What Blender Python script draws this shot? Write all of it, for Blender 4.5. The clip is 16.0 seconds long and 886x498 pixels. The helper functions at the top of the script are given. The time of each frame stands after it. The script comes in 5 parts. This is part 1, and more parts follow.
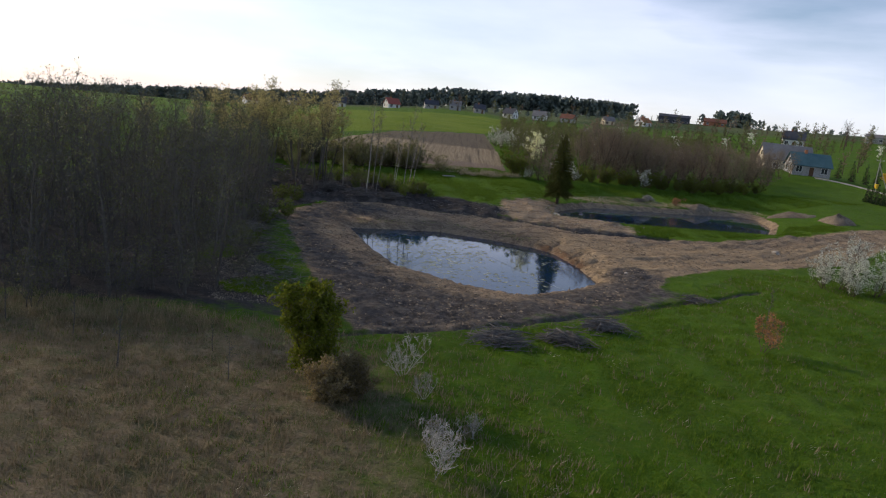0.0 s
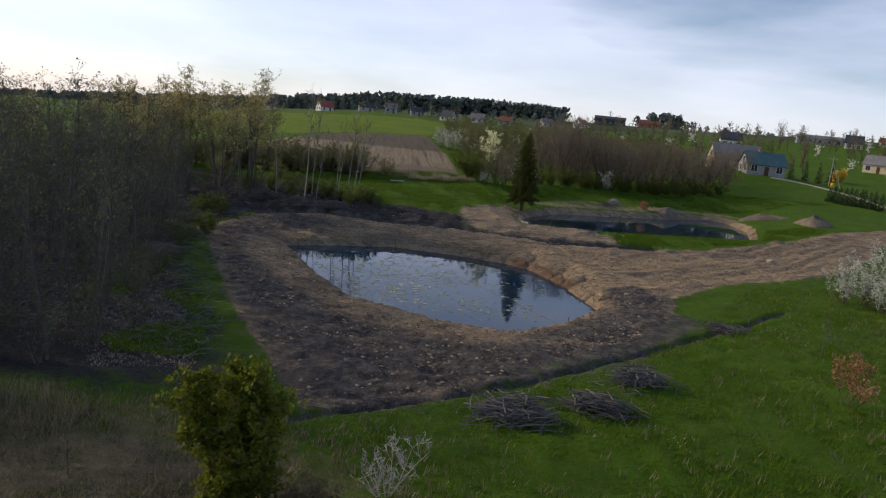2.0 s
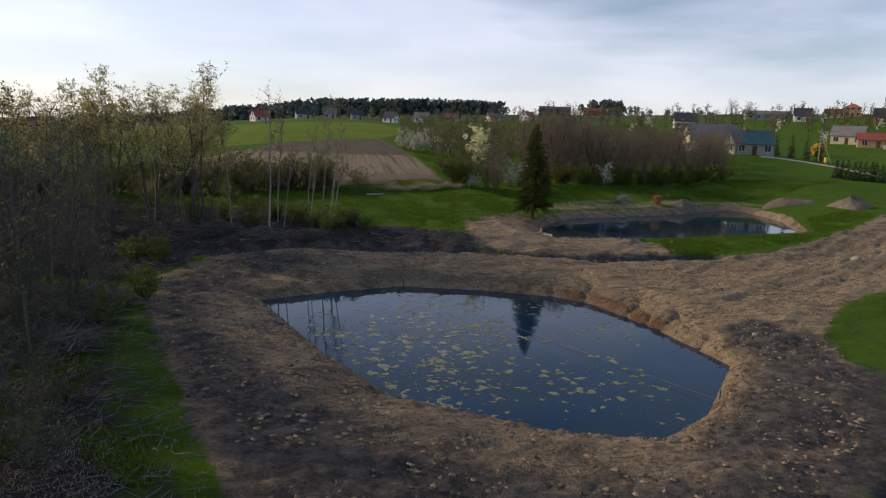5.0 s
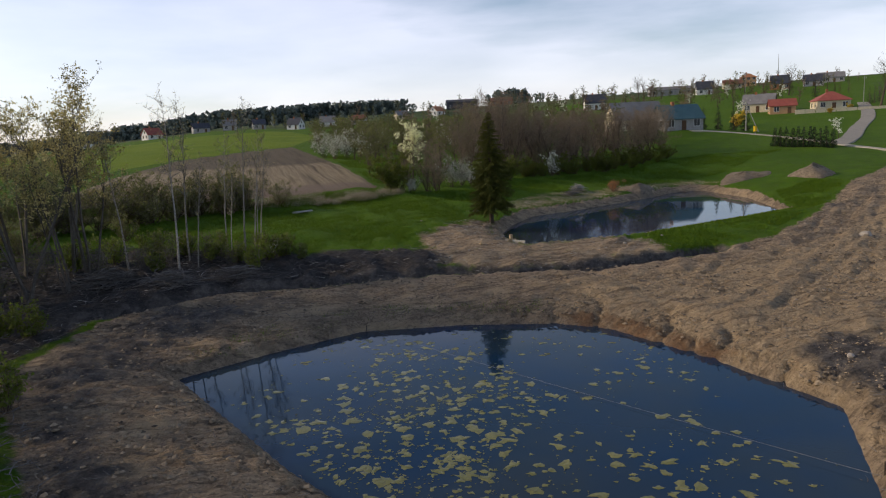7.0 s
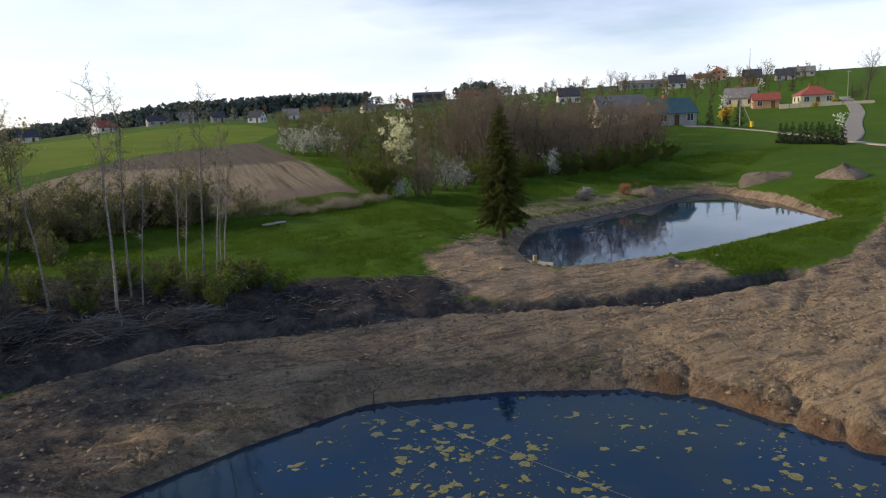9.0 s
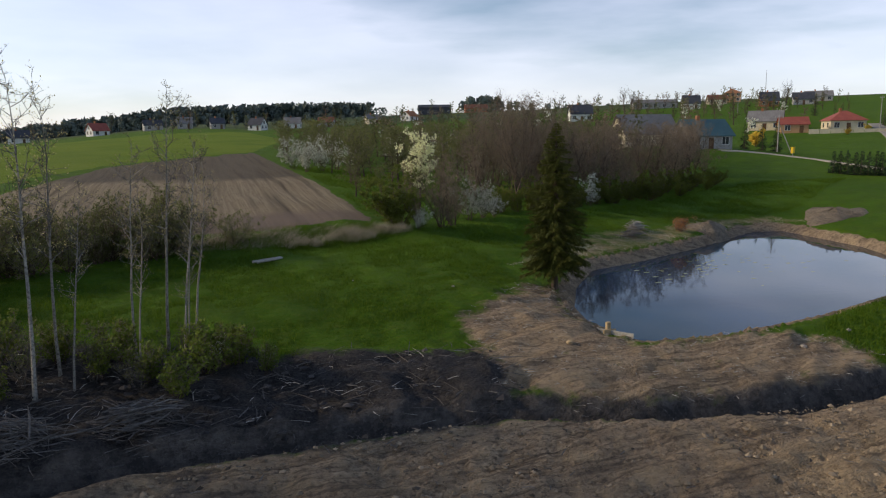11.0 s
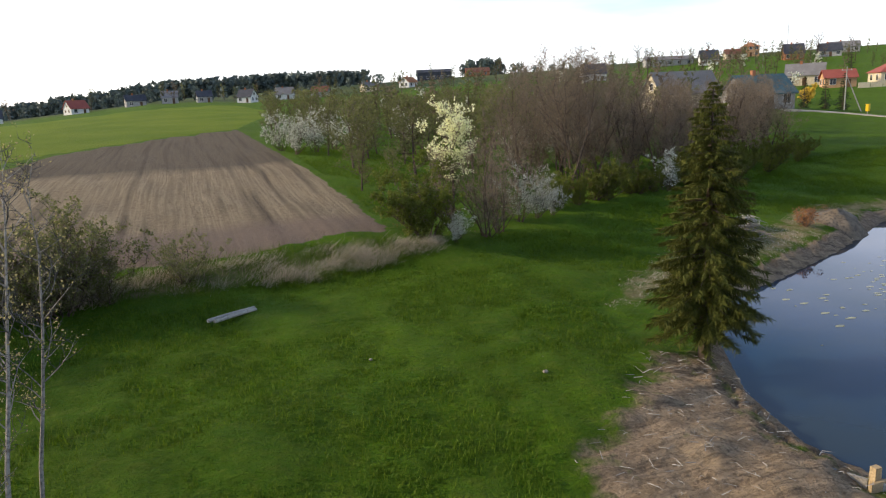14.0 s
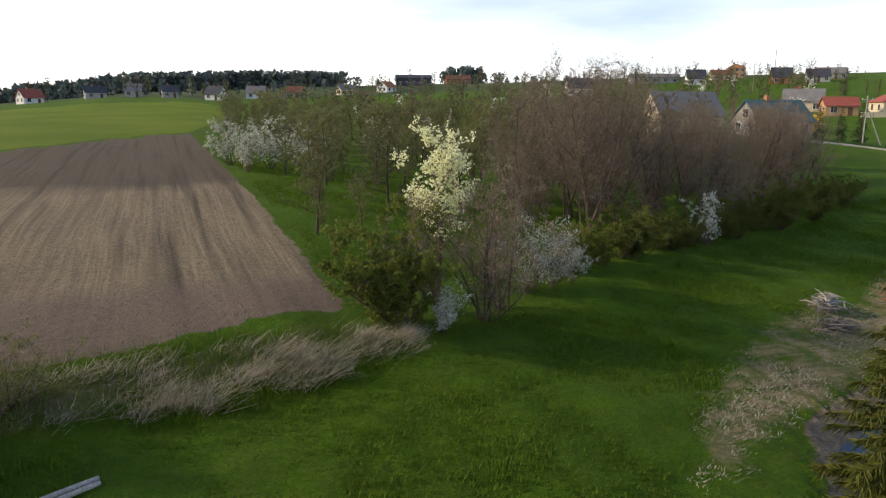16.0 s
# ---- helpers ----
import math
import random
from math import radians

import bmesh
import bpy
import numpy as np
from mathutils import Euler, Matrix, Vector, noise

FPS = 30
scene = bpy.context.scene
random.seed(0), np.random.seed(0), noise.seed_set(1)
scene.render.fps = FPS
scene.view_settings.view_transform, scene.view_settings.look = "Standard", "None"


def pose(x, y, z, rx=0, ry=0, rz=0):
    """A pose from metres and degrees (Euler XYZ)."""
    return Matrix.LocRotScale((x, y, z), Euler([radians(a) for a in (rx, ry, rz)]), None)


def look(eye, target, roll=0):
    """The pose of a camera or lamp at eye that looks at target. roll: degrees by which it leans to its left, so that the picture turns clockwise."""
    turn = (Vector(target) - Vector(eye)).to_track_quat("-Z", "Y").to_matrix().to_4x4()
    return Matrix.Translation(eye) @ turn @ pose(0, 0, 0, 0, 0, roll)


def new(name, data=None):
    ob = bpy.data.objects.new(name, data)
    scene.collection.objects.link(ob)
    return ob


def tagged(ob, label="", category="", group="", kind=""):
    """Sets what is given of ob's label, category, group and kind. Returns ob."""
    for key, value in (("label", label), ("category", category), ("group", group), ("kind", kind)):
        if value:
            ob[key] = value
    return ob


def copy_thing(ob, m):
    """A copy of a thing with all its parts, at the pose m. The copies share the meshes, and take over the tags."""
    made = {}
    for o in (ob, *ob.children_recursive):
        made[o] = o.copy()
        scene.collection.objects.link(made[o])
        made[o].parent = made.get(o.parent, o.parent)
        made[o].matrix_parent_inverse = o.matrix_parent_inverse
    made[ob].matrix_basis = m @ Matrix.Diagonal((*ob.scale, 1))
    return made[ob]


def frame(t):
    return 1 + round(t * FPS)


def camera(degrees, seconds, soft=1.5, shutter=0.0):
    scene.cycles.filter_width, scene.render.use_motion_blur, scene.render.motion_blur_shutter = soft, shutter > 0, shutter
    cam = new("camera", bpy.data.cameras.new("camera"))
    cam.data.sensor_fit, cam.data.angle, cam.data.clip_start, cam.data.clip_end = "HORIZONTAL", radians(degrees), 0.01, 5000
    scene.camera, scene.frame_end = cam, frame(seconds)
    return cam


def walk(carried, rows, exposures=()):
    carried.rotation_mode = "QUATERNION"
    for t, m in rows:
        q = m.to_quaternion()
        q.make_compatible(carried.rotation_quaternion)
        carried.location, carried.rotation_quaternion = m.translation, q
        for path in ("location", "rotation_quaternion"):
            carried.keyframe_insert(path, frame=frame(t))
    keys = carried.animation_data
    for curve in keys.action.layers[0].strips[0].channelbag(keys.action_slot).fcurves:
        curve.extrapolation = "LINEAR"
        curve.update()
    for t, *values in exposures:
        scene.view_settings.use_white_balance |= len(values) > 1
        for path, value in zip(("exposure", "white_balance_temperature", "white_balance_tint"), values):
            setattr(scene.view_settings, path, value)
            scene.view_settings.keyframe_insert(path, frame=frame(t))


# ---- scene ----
EXPOSURES = [(0.0, -0.05, 6350, 11), (3.0, -0.22, 6450, 11), (6.0, -0.2, 6650, 11), (9.0, 0.12, 6450, 10), (12.0, -0.22, 6500, 9), (13.0, 0.2, 6550, 9), (14.0, 0.6, 6650, 9), (15.0, 0.85, 6800, 9), (16.0, 0.4, 6700, 9)]
cam = camera(64.2, 16.0, soft=1.15)
# seconds, place, turn
ROWS = [
    (0.0, 0.01, 0.00, 13.89, 79.07, -6.53, 1.74),
    (0.5, -0.45, 3.14, 13.61, 79.28, -6.51, 0.82),
    (1.0, -0.98, 6.34, 13.30, 79.49, -6.47, -0.43),
    (1.5, -1.61, 9.44, 12.99, 79.82, -6.32, -2.20),
    (2.0, -2.29, 12.81, 12.51, 80.06, -6.15, -3.72),
    (2.5, -3.04, 15.84, 12.22, 80.14, -5.75, -4.68),
    (3.0, -3.73, 19.26, 11.76, 80.24, -5.23, -5.37),
    (5.5, -7.36, 33.70, 11.65, 80.67, -0.69, -10.82),
    (6.0, -7.54, 36.91, 11.58, 80.88, 0.52, -13.30),
    (6.5, -7.78, 39.99, 11.48, 80.72, 1.79, -15.22),
    (7.0, -8.00, 42.82, 11.46, 80.41, 2.66, -16.84),
    (7.5, -8.12, 45.78, 11.55, 79.95, 3.27, -18.15),
    (8.0, -8.11, 48.79, 11.57, 79.65, 3.43, -19.02),
    (8.5, -7.94, 51.63, 11.68, 79.56, 3.03, -19.51),
    (9.0, -7.68, 54.43, 11.82, 79.74, 2.49, -19.87),
    (9.5, -7.31, 57.18, 11.96, 80.06, 1.85, -20.11),
    (12.0, -4.99, 72.40, 12.35, 80.91, 0.44, -19.55),
    (12.5, -4.40, 75.35, 12.36, 80.47, 0.99, -19.45),
    (13.0, -3.90, 78.30, 12.34, 79.72, 1.51, -19.56),
    (13.5, -3.22, 81.30, 12.42, 78.80, 2.01, -19.73),
    (14.0, -2.52, 84.14, 12.61, 78.07, 2.45, -20.10),
    (14.5, -1.50, 87.41, 12.68, 77.52, 2.83, -20.88),
    (15.0, -0.44, 90.57, 12.80, 77.35, 2.53, -21.64),
    (15.5, 0.59, 93.71, 13.06, 77.71, 0.89, -21.85),
    (16.0, 1.58, 96.65, 13.40, 78.50, -0.28, -21.86),
]
walk(cam, [(t, pose(x, y, z, rx, ry, rz)) for t, x, y, z, rx, ry, rz in ROWS], EXPOSURES)

# ---- world and sun ----
SUN_AZIMUTH, SUN_HEIGHT = -66.0, 24.0  # degrees to the right of +y, degrees up


def make_world():
    world = bpy.data.worlds.new("sky")
    world.use_nodes = True
    scene.world = world
    nt = world.node_tree
    n, l = nt.nodes, nt.links
    n.clear()
    out, bg = n.new("ShaderNodeOutputWorld"), n.new("ShaderNodeBackground")
    sky = n.new("ShaderNodeTexSky")
    sky.sky_type, sky.sun_disc = "NISHITA", False
    sky.sun_elevation, sky.sun_rotation = radians(SUN_HEIGHT), radians(SUN_AZIMUTH)
    sky.air_density, sky.dust_density, sky.ozone_density = 1.0, 0.5, 3.0
    coord, mapping = n.new("ShaderNodeTexCoord"), n.new("ShaderNodeMapping")
    mapping.inputs["Scale"].default_value = (1.0, 1.0, 4.2)
    mapping.inputs["Location"].default_value = (0.35, 0.1, 0.0)
    noise_a = n.new("ShaderNodeTexNoise")
    noise_a.inputs["Scale"].default_value, noise_a.inputs["Detail"].default_value = 1.7, 7.0
    noise_a.inputs["Roughness"].default_value, noise_a.inputs["Distortion"].default_value = 0.5, 0.25
    ramp = n.new("ShaderNodeValToRGB")
    ramp.color_ramp.elements[0].position, ramp.color_ramp.elements[1].position = 0.24, 0.47
    noise_b = n.new("ShaderNodeTexNoise")
    noise_b.inputs["Scale"].default_value, noise_b.inputs["Detail"].default_value = 3.1, 5.0
    tone = n.new("ShaderNodeMix")
    tone.data_type = "RGBA"
    tone.inputs["A"].default_value, tone.inputs["B"].default_value = (2.5, 2.6, 3.5, 1), (8.2, 7.6, 8.5, 1)
    lift = n.new("ShaderNodeVectorMath")
    lift.operation = "SCALE"
    lift.inputs["Scale"].default_value = SKY_GAIN
    mix = n.new("ShaderNodeMix")
    mix.data_type = "RGBA"
    # the thin cloud takes its light from the sky behind it
    veil = n.new("ShaderNodeMix")
    veil.data_type, veil.blend_type = "RGBA", "ADD"
    veil.inputs["Factor"].default_value = 0.65
    fade = n.new("ShaderNodeMath")
    fade.operation = "MULTIPLY"
    fade.inputs[1].default_value = 0.85
    l.new(coord.outputs["Generated"], mapping.inputs["Vector"])
    l.new(mapping.outputs["Vector"], noise_a.inputs["Vector"])
    l.new(mapping.outputs["Vector"], noise_b.inputs["Vector"])
    l.new(noise_a.outputs["Fac"], ramp.inputs["Fac"])
    l.new(noise_b.outputs["Fac"], tone.inputs["Factor"])
    l.new(sky.outputs["Color"], lift.inputs[0])
    l.new(lift.outputs["Vector"], veil.inputs["B"])
    l.new(tone.outputs["Result"], veil.inputs["A"])
    l.new(ramp.outputs["Color"], fade.inputs[0])
    # the cloud thins out towards the zenith
    parts, thin, less = n.new("ShaderNodeSeparateXYZ"), n.new("ShaderNodeMapRange"), n.new("ShaderNodeMath")
    thin.inputs["From Min"].default_value, thin.inputs["From Max"].default_value = 0.19, 0.34
    thin.inputs["To Min"].default_value, thin.inputs["To Max"].default_value = 1.0, 0.16
    less.operation = "MULTIPLY"
    l.new(coord.outputs["Generated"], parts.inputs["Vector"])
    l.new(parts.outputs["Z"], thin.inputs["Value"])
    l.new(fade.outputs["Value"], less.inputs[0])
    l.new(thin.outputs["Result"], less.inputs[1])
    l.new(less.outputs["Value"], mix.inputs["Factor"])
    l.new(lift.outputs["Vector"], mix.inputs["A"])
    l.new(veil.outputs["Result"], mix.inputs["B"])
    l.new(mix.outputs["Result"], bg.inputs["Color"])
    bg.inputs["Strength"].default_value = SKY_STRENGTH
    l.new(bg.outputs["Background"], out.inputs["Surface"])


SKY_GAIN, SKY_STRENGTH = 1.0, 0.122
make_world()
sun_data = bpy.data.lights.new("sun", "SUN")
sun_data.energy, sun_data.angle, sun_data.color = 3.3, radians(5.0), (1.0, 0.80, 0.56)
sun = new("sun", sun_data)
az, el = radians(SUN_AZIMUTH), radians(SUN_HEIGHT)
sun.matrix_world = look((math.sin(az) * math.cos(el) * 300, math.cos(az) * math.cos(el) * 300, math.sin(el) * 300), (0, 0, 0))


# ---- materials ----
def nodes_of(name, roughness=0.8):
    m = bpy.data.materials.new(name)
    m.use_nodes = True
    bsdf = m.node_tree.nodes["Principled BSDF"]
    bsdf.inputs["Roughness"].default_value = roughness
    return m, m.node_tree.nodes, m.node_tree.links, bsdf


def mix_colour(n, l, factor, a, b):
    mix = n.new("ShaderNodeMix")
    mix.data_type = "RGBA"
    for sock, value in (("Factor", factor), ("A", a), ("B", b)):
        if isinstance(value, (tuple, float)):
            mix.inputs[sock].default_value = (*value, 1) if isinstance(value, tuple) else value
        else:
            l.new(value, mix.inputs[sock])
    return mix.outputs["Result"]


def noise_of(n, l, vector, scale, detail=4.0, lo=0.35, hi=0.65, rough=0.55):
    tex, span = n.new("ShaderNodeTexNoise"), n.new("ShaderNodeMapRange")
    tex.inputs["Scale"].default_value, tex.inputs["Detail"].default_value, tex.inputs["Roughness"].default_value = scale, detail, rough
    span.inputs["From Min"].default_value, span.inputs["From Max"].default_value = lo, hi
    l.new(vector, tex.inputs["Vector"])
    l.new(tex.outputs["Fac"], span.inputs["Value"])
    return span.outputs["Result"]


def maths(n, l, kind, a, b):
    m = n.new("ShaderNodeMath")
    m.operation, m.use_clamp = kind, True
    for sock, value in zip(m.inputs, (a, b)):
        if isinstance(value, (int, float)):
            sock.default_value = value
        else:
            l.new(value, sock)
    return m.outputs["Value"]


def maths_free(n, l, kind, a, b):
    """The same without a clamp."""
    out = maths(n, l, kind, a, b)
    out.node.use_clamp = False
    return out


def mottled(name, a, b, c=None, scale=3.0, fine=20.0, roughness=0.85, bump=0.3, spread=0.25, metal=0.0):
    """Two tones blended at a coarse and a fine scale, with a tone of its own for each object."""
    m, n, l, bsdf = nodes_of(name, roughness)
    coord, info = n.new("ShaderNodeTexCoord"), n.new("ShaderNodeObjectInfo")
    v = coord.outputs["Object"]
    col = mix_colour(n, l, noise_of(n, l, v, scale), a, b)
    col = mix_colour(n, l, noise_of(n, l, v, fine, 3.0, 0.45, 0.75), col, c or tuple(0.6 * k for k in a))
    hsv = n.new("ShaderNodeHueSaturation")
    span = n.new("ShaderNodeMapRange")
    span.inputs["To Min"].default_value, span.inputs["To Max"].default_value = 1 - spread, 1 + spread
    l.new(info.outputs["Random"], span.inputs["Value"])
    l.new(span.outputs["Result"], hsv.inputs["Value"])
    l.new(col, hsv.inputs["Color"])
    l.new(hsv.outputs["Color"], bsdf.inputs["Base Color"])
    if bump:
        bp = n.new("ShaderNodeBump")
        bp.inputs["Strength"].default_value, bp.inputs["Distance"].default_value = bump, 0.05
        l.new(noise_of(n, l, v, fine, 5.0, 0.2, 0.8), bp.inputs["Height"])
        l.new(bp.outputs["Normal"], bsdf.inputs["Normal"])
    bsdf.inputs["Metallic"].default_value = metal
    bsdf.inputs["Specular IOR Level"].default_value = 0.25
    return m


def leafy(name, a, b, glow=0.3):
    """Leaves or petals: a tone for each leaf, some light passing through."""
    m, n, l, bsdf = nodes_of(name, 0.7)
    geo = n.new("ShaderNodeNewGeometry")
    info = n.new("ShaderNodeObjectInfo")
    col = mix_colour(n, l, geo.outputs["Random Per Island"], a, b)
    hsv, span = n.new("ShaderNodeHueSaturation"), n.new("ShaderNodeMapRange")
    span.inputs["To Min"].default_value, span.inputs["To Max"].default_value = 0.75, 1.25
    l.new(info.outputs["Random"], span.inputs["Value"])
    l.new(span.outputs["Result"], hsv.inputs["Value"])
    l.new(col, hsv.inputs["Color"])
    l.new(hsv.outputs["Color"], bsdf.inputs["Base Color"])
    bsdf.inputs["Specular IOR Level"].default_value = 0.2
    thin, add, out = n.new("ShaderNodeBsdfTranslucent"), n.new("ShaderNodeMixShader"), n["Material Output"]
    l.new(hsv.outputs["Color"], thin.inputs["Color"])
    add.inputs["Fac"].default_value = glow
    l.new(bsdf.outputs["BSDF"], add.inputs[1])
    l.new(thin.outputs["BSDF"], add.inputs[2])
    l.new(add.outputs["Shader"], out.inputs["Surface"])
    return m


def ground_material():
    m, n, l, bsdf = nodes_of("ground_cover", 0.95)
    bsdf.inputs["Specular IOR Level"].default_value = 0.15
    geo = n.new("ShaderNodeNewGeometry")
    v = geo.outputs["Position"]

    def zone(name, soft=0.5):
        """The zone's weight with a ragged edge."""
        at = n.new("ShaderNodeAttribute")
        at.attribute_name = name
        rag = noise_of(n, l, v, 0.9, 6.0, 0.25, 0.75, 0.65)
        twice = n.new("ShaderNodeMath")
        twice.operation = "MULTIPLY_ADD"
        l.new(at.outputs["Fac"], twice.inputs[0])
        twice.inputs[1].default_value, twice.inputs[2].default_value = 2.0, -1.0
        s = n.new("ShaderNodeMath")
        s.operation = "ADD"
        l.new(twice.outputs["Value"], s.inputs[0])
        l.new(rag, s.inputs[1])
        span = n.new("ShaderNodeMapRange")
        span.inputs["From Min"].default_value, span.inputs["From Max"].default_value = 0.5 - soft * 0.5, 0.5 + soft * 0.5
        l.new(s.outputs["Value"], span.inputs["Value"])
        return span.outputs["Result"]

    coarse, mid = noise_of(n, l, v, 0.07, 3.0), noise_of(n, l, v, 0.45, 5.0)
    fine, grit = noise_of(n, l, v, 3.0, 5.0, 0.3, 0.7), noise_of(n, l, v, 11.0, 4.0, 0.35, 0.7)
    grass = mix_colour(n, l, coarse, (0.052, 0.136, 0.002), (0.086, 0.178, 0.004))
    grass = mix_colour(n, l, maths(n, l, "MULTIPLY", mid, 0.65), grass, (0.034, 0.082, 0.003))
    grass = mix_colour(n, l, maths(n, l, "MULTIPLY", noise_of(n, l, v, 1.3, 5.0, 0.54, 0.68, 0.65), 0.45), grass, (0.125, 0.160, 0.018))
    grass = mix_colour(n, l, maths(n, l, "MULTIPLY", fine, 0.55), grass, (0.098, 0.152, 0.008))
    dry = mix_colour(n, l, noise_of(n, l, v, 1.1, 5.0, 0.42, 0.58), (0.19, 0.155, 0.095), (0.080, 0.095, 0.034))
    dry = mix_colour(n, l, maths(n, l, "MULTIPLY", mid, 0.5), dry, (0.23, 0.165, 0.105))
    dry = mix_colour(n, l, maths(n, l, "MULTIPLY", grit, 0.5), dry, (0.30, 0.26, 0.18))
    scratch = n.new("ShaderNodeMapping")
    scratch.inputs["Rotation"].default_value, scratch.inputs["Scale"].default_value = (0, 0, radians(-14)), (0.38, 1.9, 1.0)
    l.new(v, scratch.inputs["Vector"])
    drag = noise_of(n, l, scratch.outputs["Vector"], 1.8, 8.0, 0.36, 0.66, 0.72)
    soil = mix_colour(n, l, drag, (0.28, 0.205, 0.132), (0.56, 0.43, 0.285))
    soil = mix_colour(n, l, maths(n, l, "MULTIPLY", mid, 0.42), soil, (0.135, 0.106, 0.083))
    soil = mix_colour(n, l, maths(n, l, "MULTIPLY", noise_of(n, l, v, 5.0, 5.0, 0.50, 0.62, 0.7), 0.55), soil, (0.055, 0.044, 0.035))
    soil = mix_colour(n, l, maths(n, l, "MULTIPLY", noise_of(n, l, v, 0.6, 6.0, 0.50, 0.64, 0.65), 0.7), soil, (0.48, 0.36, 0.22))
    soil = mix_colour(n, l, maths(n, l, "MULTIPLY", noise_of(n, l, v, 0.33, 7.0, 0.54, 0.66, 0.65), 0.5), soil, (0.075, 0.061, 0.050))
    scored = n.new("ShaderNodeMapping")
    scored.inputs["Rotation"].default_value, scored.inputs["Scale"].default_value = (0, 0, radians(-12)), (0.22, 2.6, 1.0)
    l.new(v, scored.inputs["Vector"])
    soil = mix_colour(n, l, maths(n, l, "MULTIPLY", noise_of(n, l, scored.outputs["Vector"], 1.1, 6.0, 0.53, 0.62, 0.7), 0.62), soil, (0.075, 0.058, 0.046))
    sand = mix_colour(n, l, drag, (0.36, 0.265, 0.160), (0.56, 0.43, 0.27))
    tread = n.new("ShaderNodeMapping")
    tread.inputs["Rotation"].default_value, tread.inputs["Scale"].default_value = (0, 0, radians(-38)), (0.12, 2.2, 1.0)
    l.new(v, tread.inputs["Vector"])
    sand = mix_colour(n, l, maths(n, l, "MULTIPLY", noise_of(n, l, tread.outputs["Vector"], 1.0, 7.0, 0.54, 0.62, 0.7), 0.75), sand, (0.13, 0.098, 0.068))
    sand = mix_colour(n, l, maths(n, l, "MULTIPLY", noise_of(n, l, v, 4.0, 5.0, 0.55, 0.64, 0.7), 0.6), sand, (0.16, 0.12, 0.08))
    damp = mix_colour(n, l, noise_of(n, l, v, 1.4, 6.0, 0.42, 0.62, 0.7), (0.070, 0.064, 0.060), (0.165, 0.145, 0.126))
    damp = mix_colour(n, l, maths(n, l, "MULTIPLY", noise_of(n, l, v, 6.0, 5.0, 0.55, 0.65, 0.7), 0.4), damp, (0.22, 0.195, 0.17))
    sand = mix_colour(n, l, maths(n, l, "MULTIPLY", fine, 0.45), sand, (0.19, 0.135, 0.085))
    rust = mix_colour(n, l, fine, (0.23, 0.135, 0.075), (0.13, 0.09, 0.06))
    # dark root-filled muck, with the shade under wood and brush painted in
    muck_shade = mix_colour(n, l, fine, (0.020, 0.020, 0.022), (0.058, 0.054, 0.054))
    muck_shade = mix_colour(n, l, maths(n, l, "MULTIPLY", grit, 0.5), muck_shade, (0.14, 0.125, 0.11))
    # ploughed rows run away from the valley, uneven and broken; the colour is darker at the far end
    sep = n.new("ShaderNodeSeparateXYZ")
    l.new(v, sep.inputs["Vector"])
    bend = n.new("ShaderNodeMath")
    bend.operation = "MULTIPLY_ADD"
    l.new(noise_of(n, l, v, 0.035, 2.0, 0.0, 1.0), bend.inputs[0])
    bend.inputs[1].default_value = 0.8
    l.new(sep.outputs["X"], bend.inputs[2])
    comb = n.new("ShaderNodeCombineXYZ")
    l.new(maths_free(n, l, "MULTIPLY", bend.outputs["Value"], 1.35), comb.inputs["X"])
    l.new(maths_free(n, l, "MULTIPLY", sep.outputs["Y"], 0.035), comb.inputs["Y"])
    furrow = noise_of(n, l, comb.outputs["Vector"], 1.0, 5.0, 0.50, 0.66, 0.6)
    crumb = noise_of(n, l, comb.outputs["Vector"], 4.0, 3.0, 0.40, 0.65, 0.6)
    field = mix_colour(n, l, fine, (0.190, 0.150, 0.100), (0.30, 0.24, 0.155))
    field = mix_colour(n, l, maths(n, l, "MULTIPLY", crumb, 0.7), field, (0.40, 0.325, 0.205))
    field = mix_colour(n, l, maths(n, l, "MULTIPLY", furrow, 0.85), field, (0.085, 0.066, 0.047))
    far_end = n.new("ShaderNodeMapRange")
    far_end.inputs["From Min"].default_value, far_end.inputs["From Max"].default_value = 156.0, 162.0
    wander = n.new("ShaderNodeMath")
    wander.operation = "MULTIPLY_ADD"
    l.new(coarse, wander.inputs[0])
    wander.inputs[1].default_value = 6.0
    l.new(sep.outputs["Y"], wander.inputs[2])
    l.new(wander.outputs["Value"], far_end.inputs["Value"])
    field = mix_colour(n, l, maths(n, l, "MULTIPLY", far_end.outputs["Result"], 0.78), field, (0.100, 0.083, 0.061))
    headland = n.new("ShaderNodeMapRange")
    headland.inputs["From Min"].default_value, headland.inputs["From Max"].default_value = 129.5, 127.0
    l.new(sep.outputs["Y"], headland.inputs["Value"])
    field = mix_colour(n, l, maths(n, l, "MULTIPLY", headland.outputs["Result"], 0.75), field, (0.205, 0.155, 0.125))
    lush = mix_colour(n, l, coarse, (0.115, 0.180, 0.006), (0.155, 0.215, 0.012))
    far = mix_colour(n, l, noise_of(n, l, v, 0.012, 3.0), (0.030, 0.060, 0.022), (0.10, 0.12, 0.045))
    col = mix_colour(n, l, zone("far"), grass, far)
    col = mix_colour(n, l, zone("lush", 0.2), col, lush)
    col = mix_colour(n, l, zone("dry", 0.9), col, dry)
    col = mix_colour(n, l, zone("muck_shade", 0.6), col, muck_shade)
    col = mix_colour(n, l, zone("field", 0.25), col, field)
    col = mix_colour(n, l, zone("soil", 0.45), col, soil)
    col = mix_colour(n, l, zone("sand", 0.8), col, sand)
    col = mix_colour(n, l, zone("rust", 0.6), col, rust)
    col = mix_colour(n, l, zone("damp", 0.7), col, damp)
    l.new(col, bsdf.inputs["Base Color"])
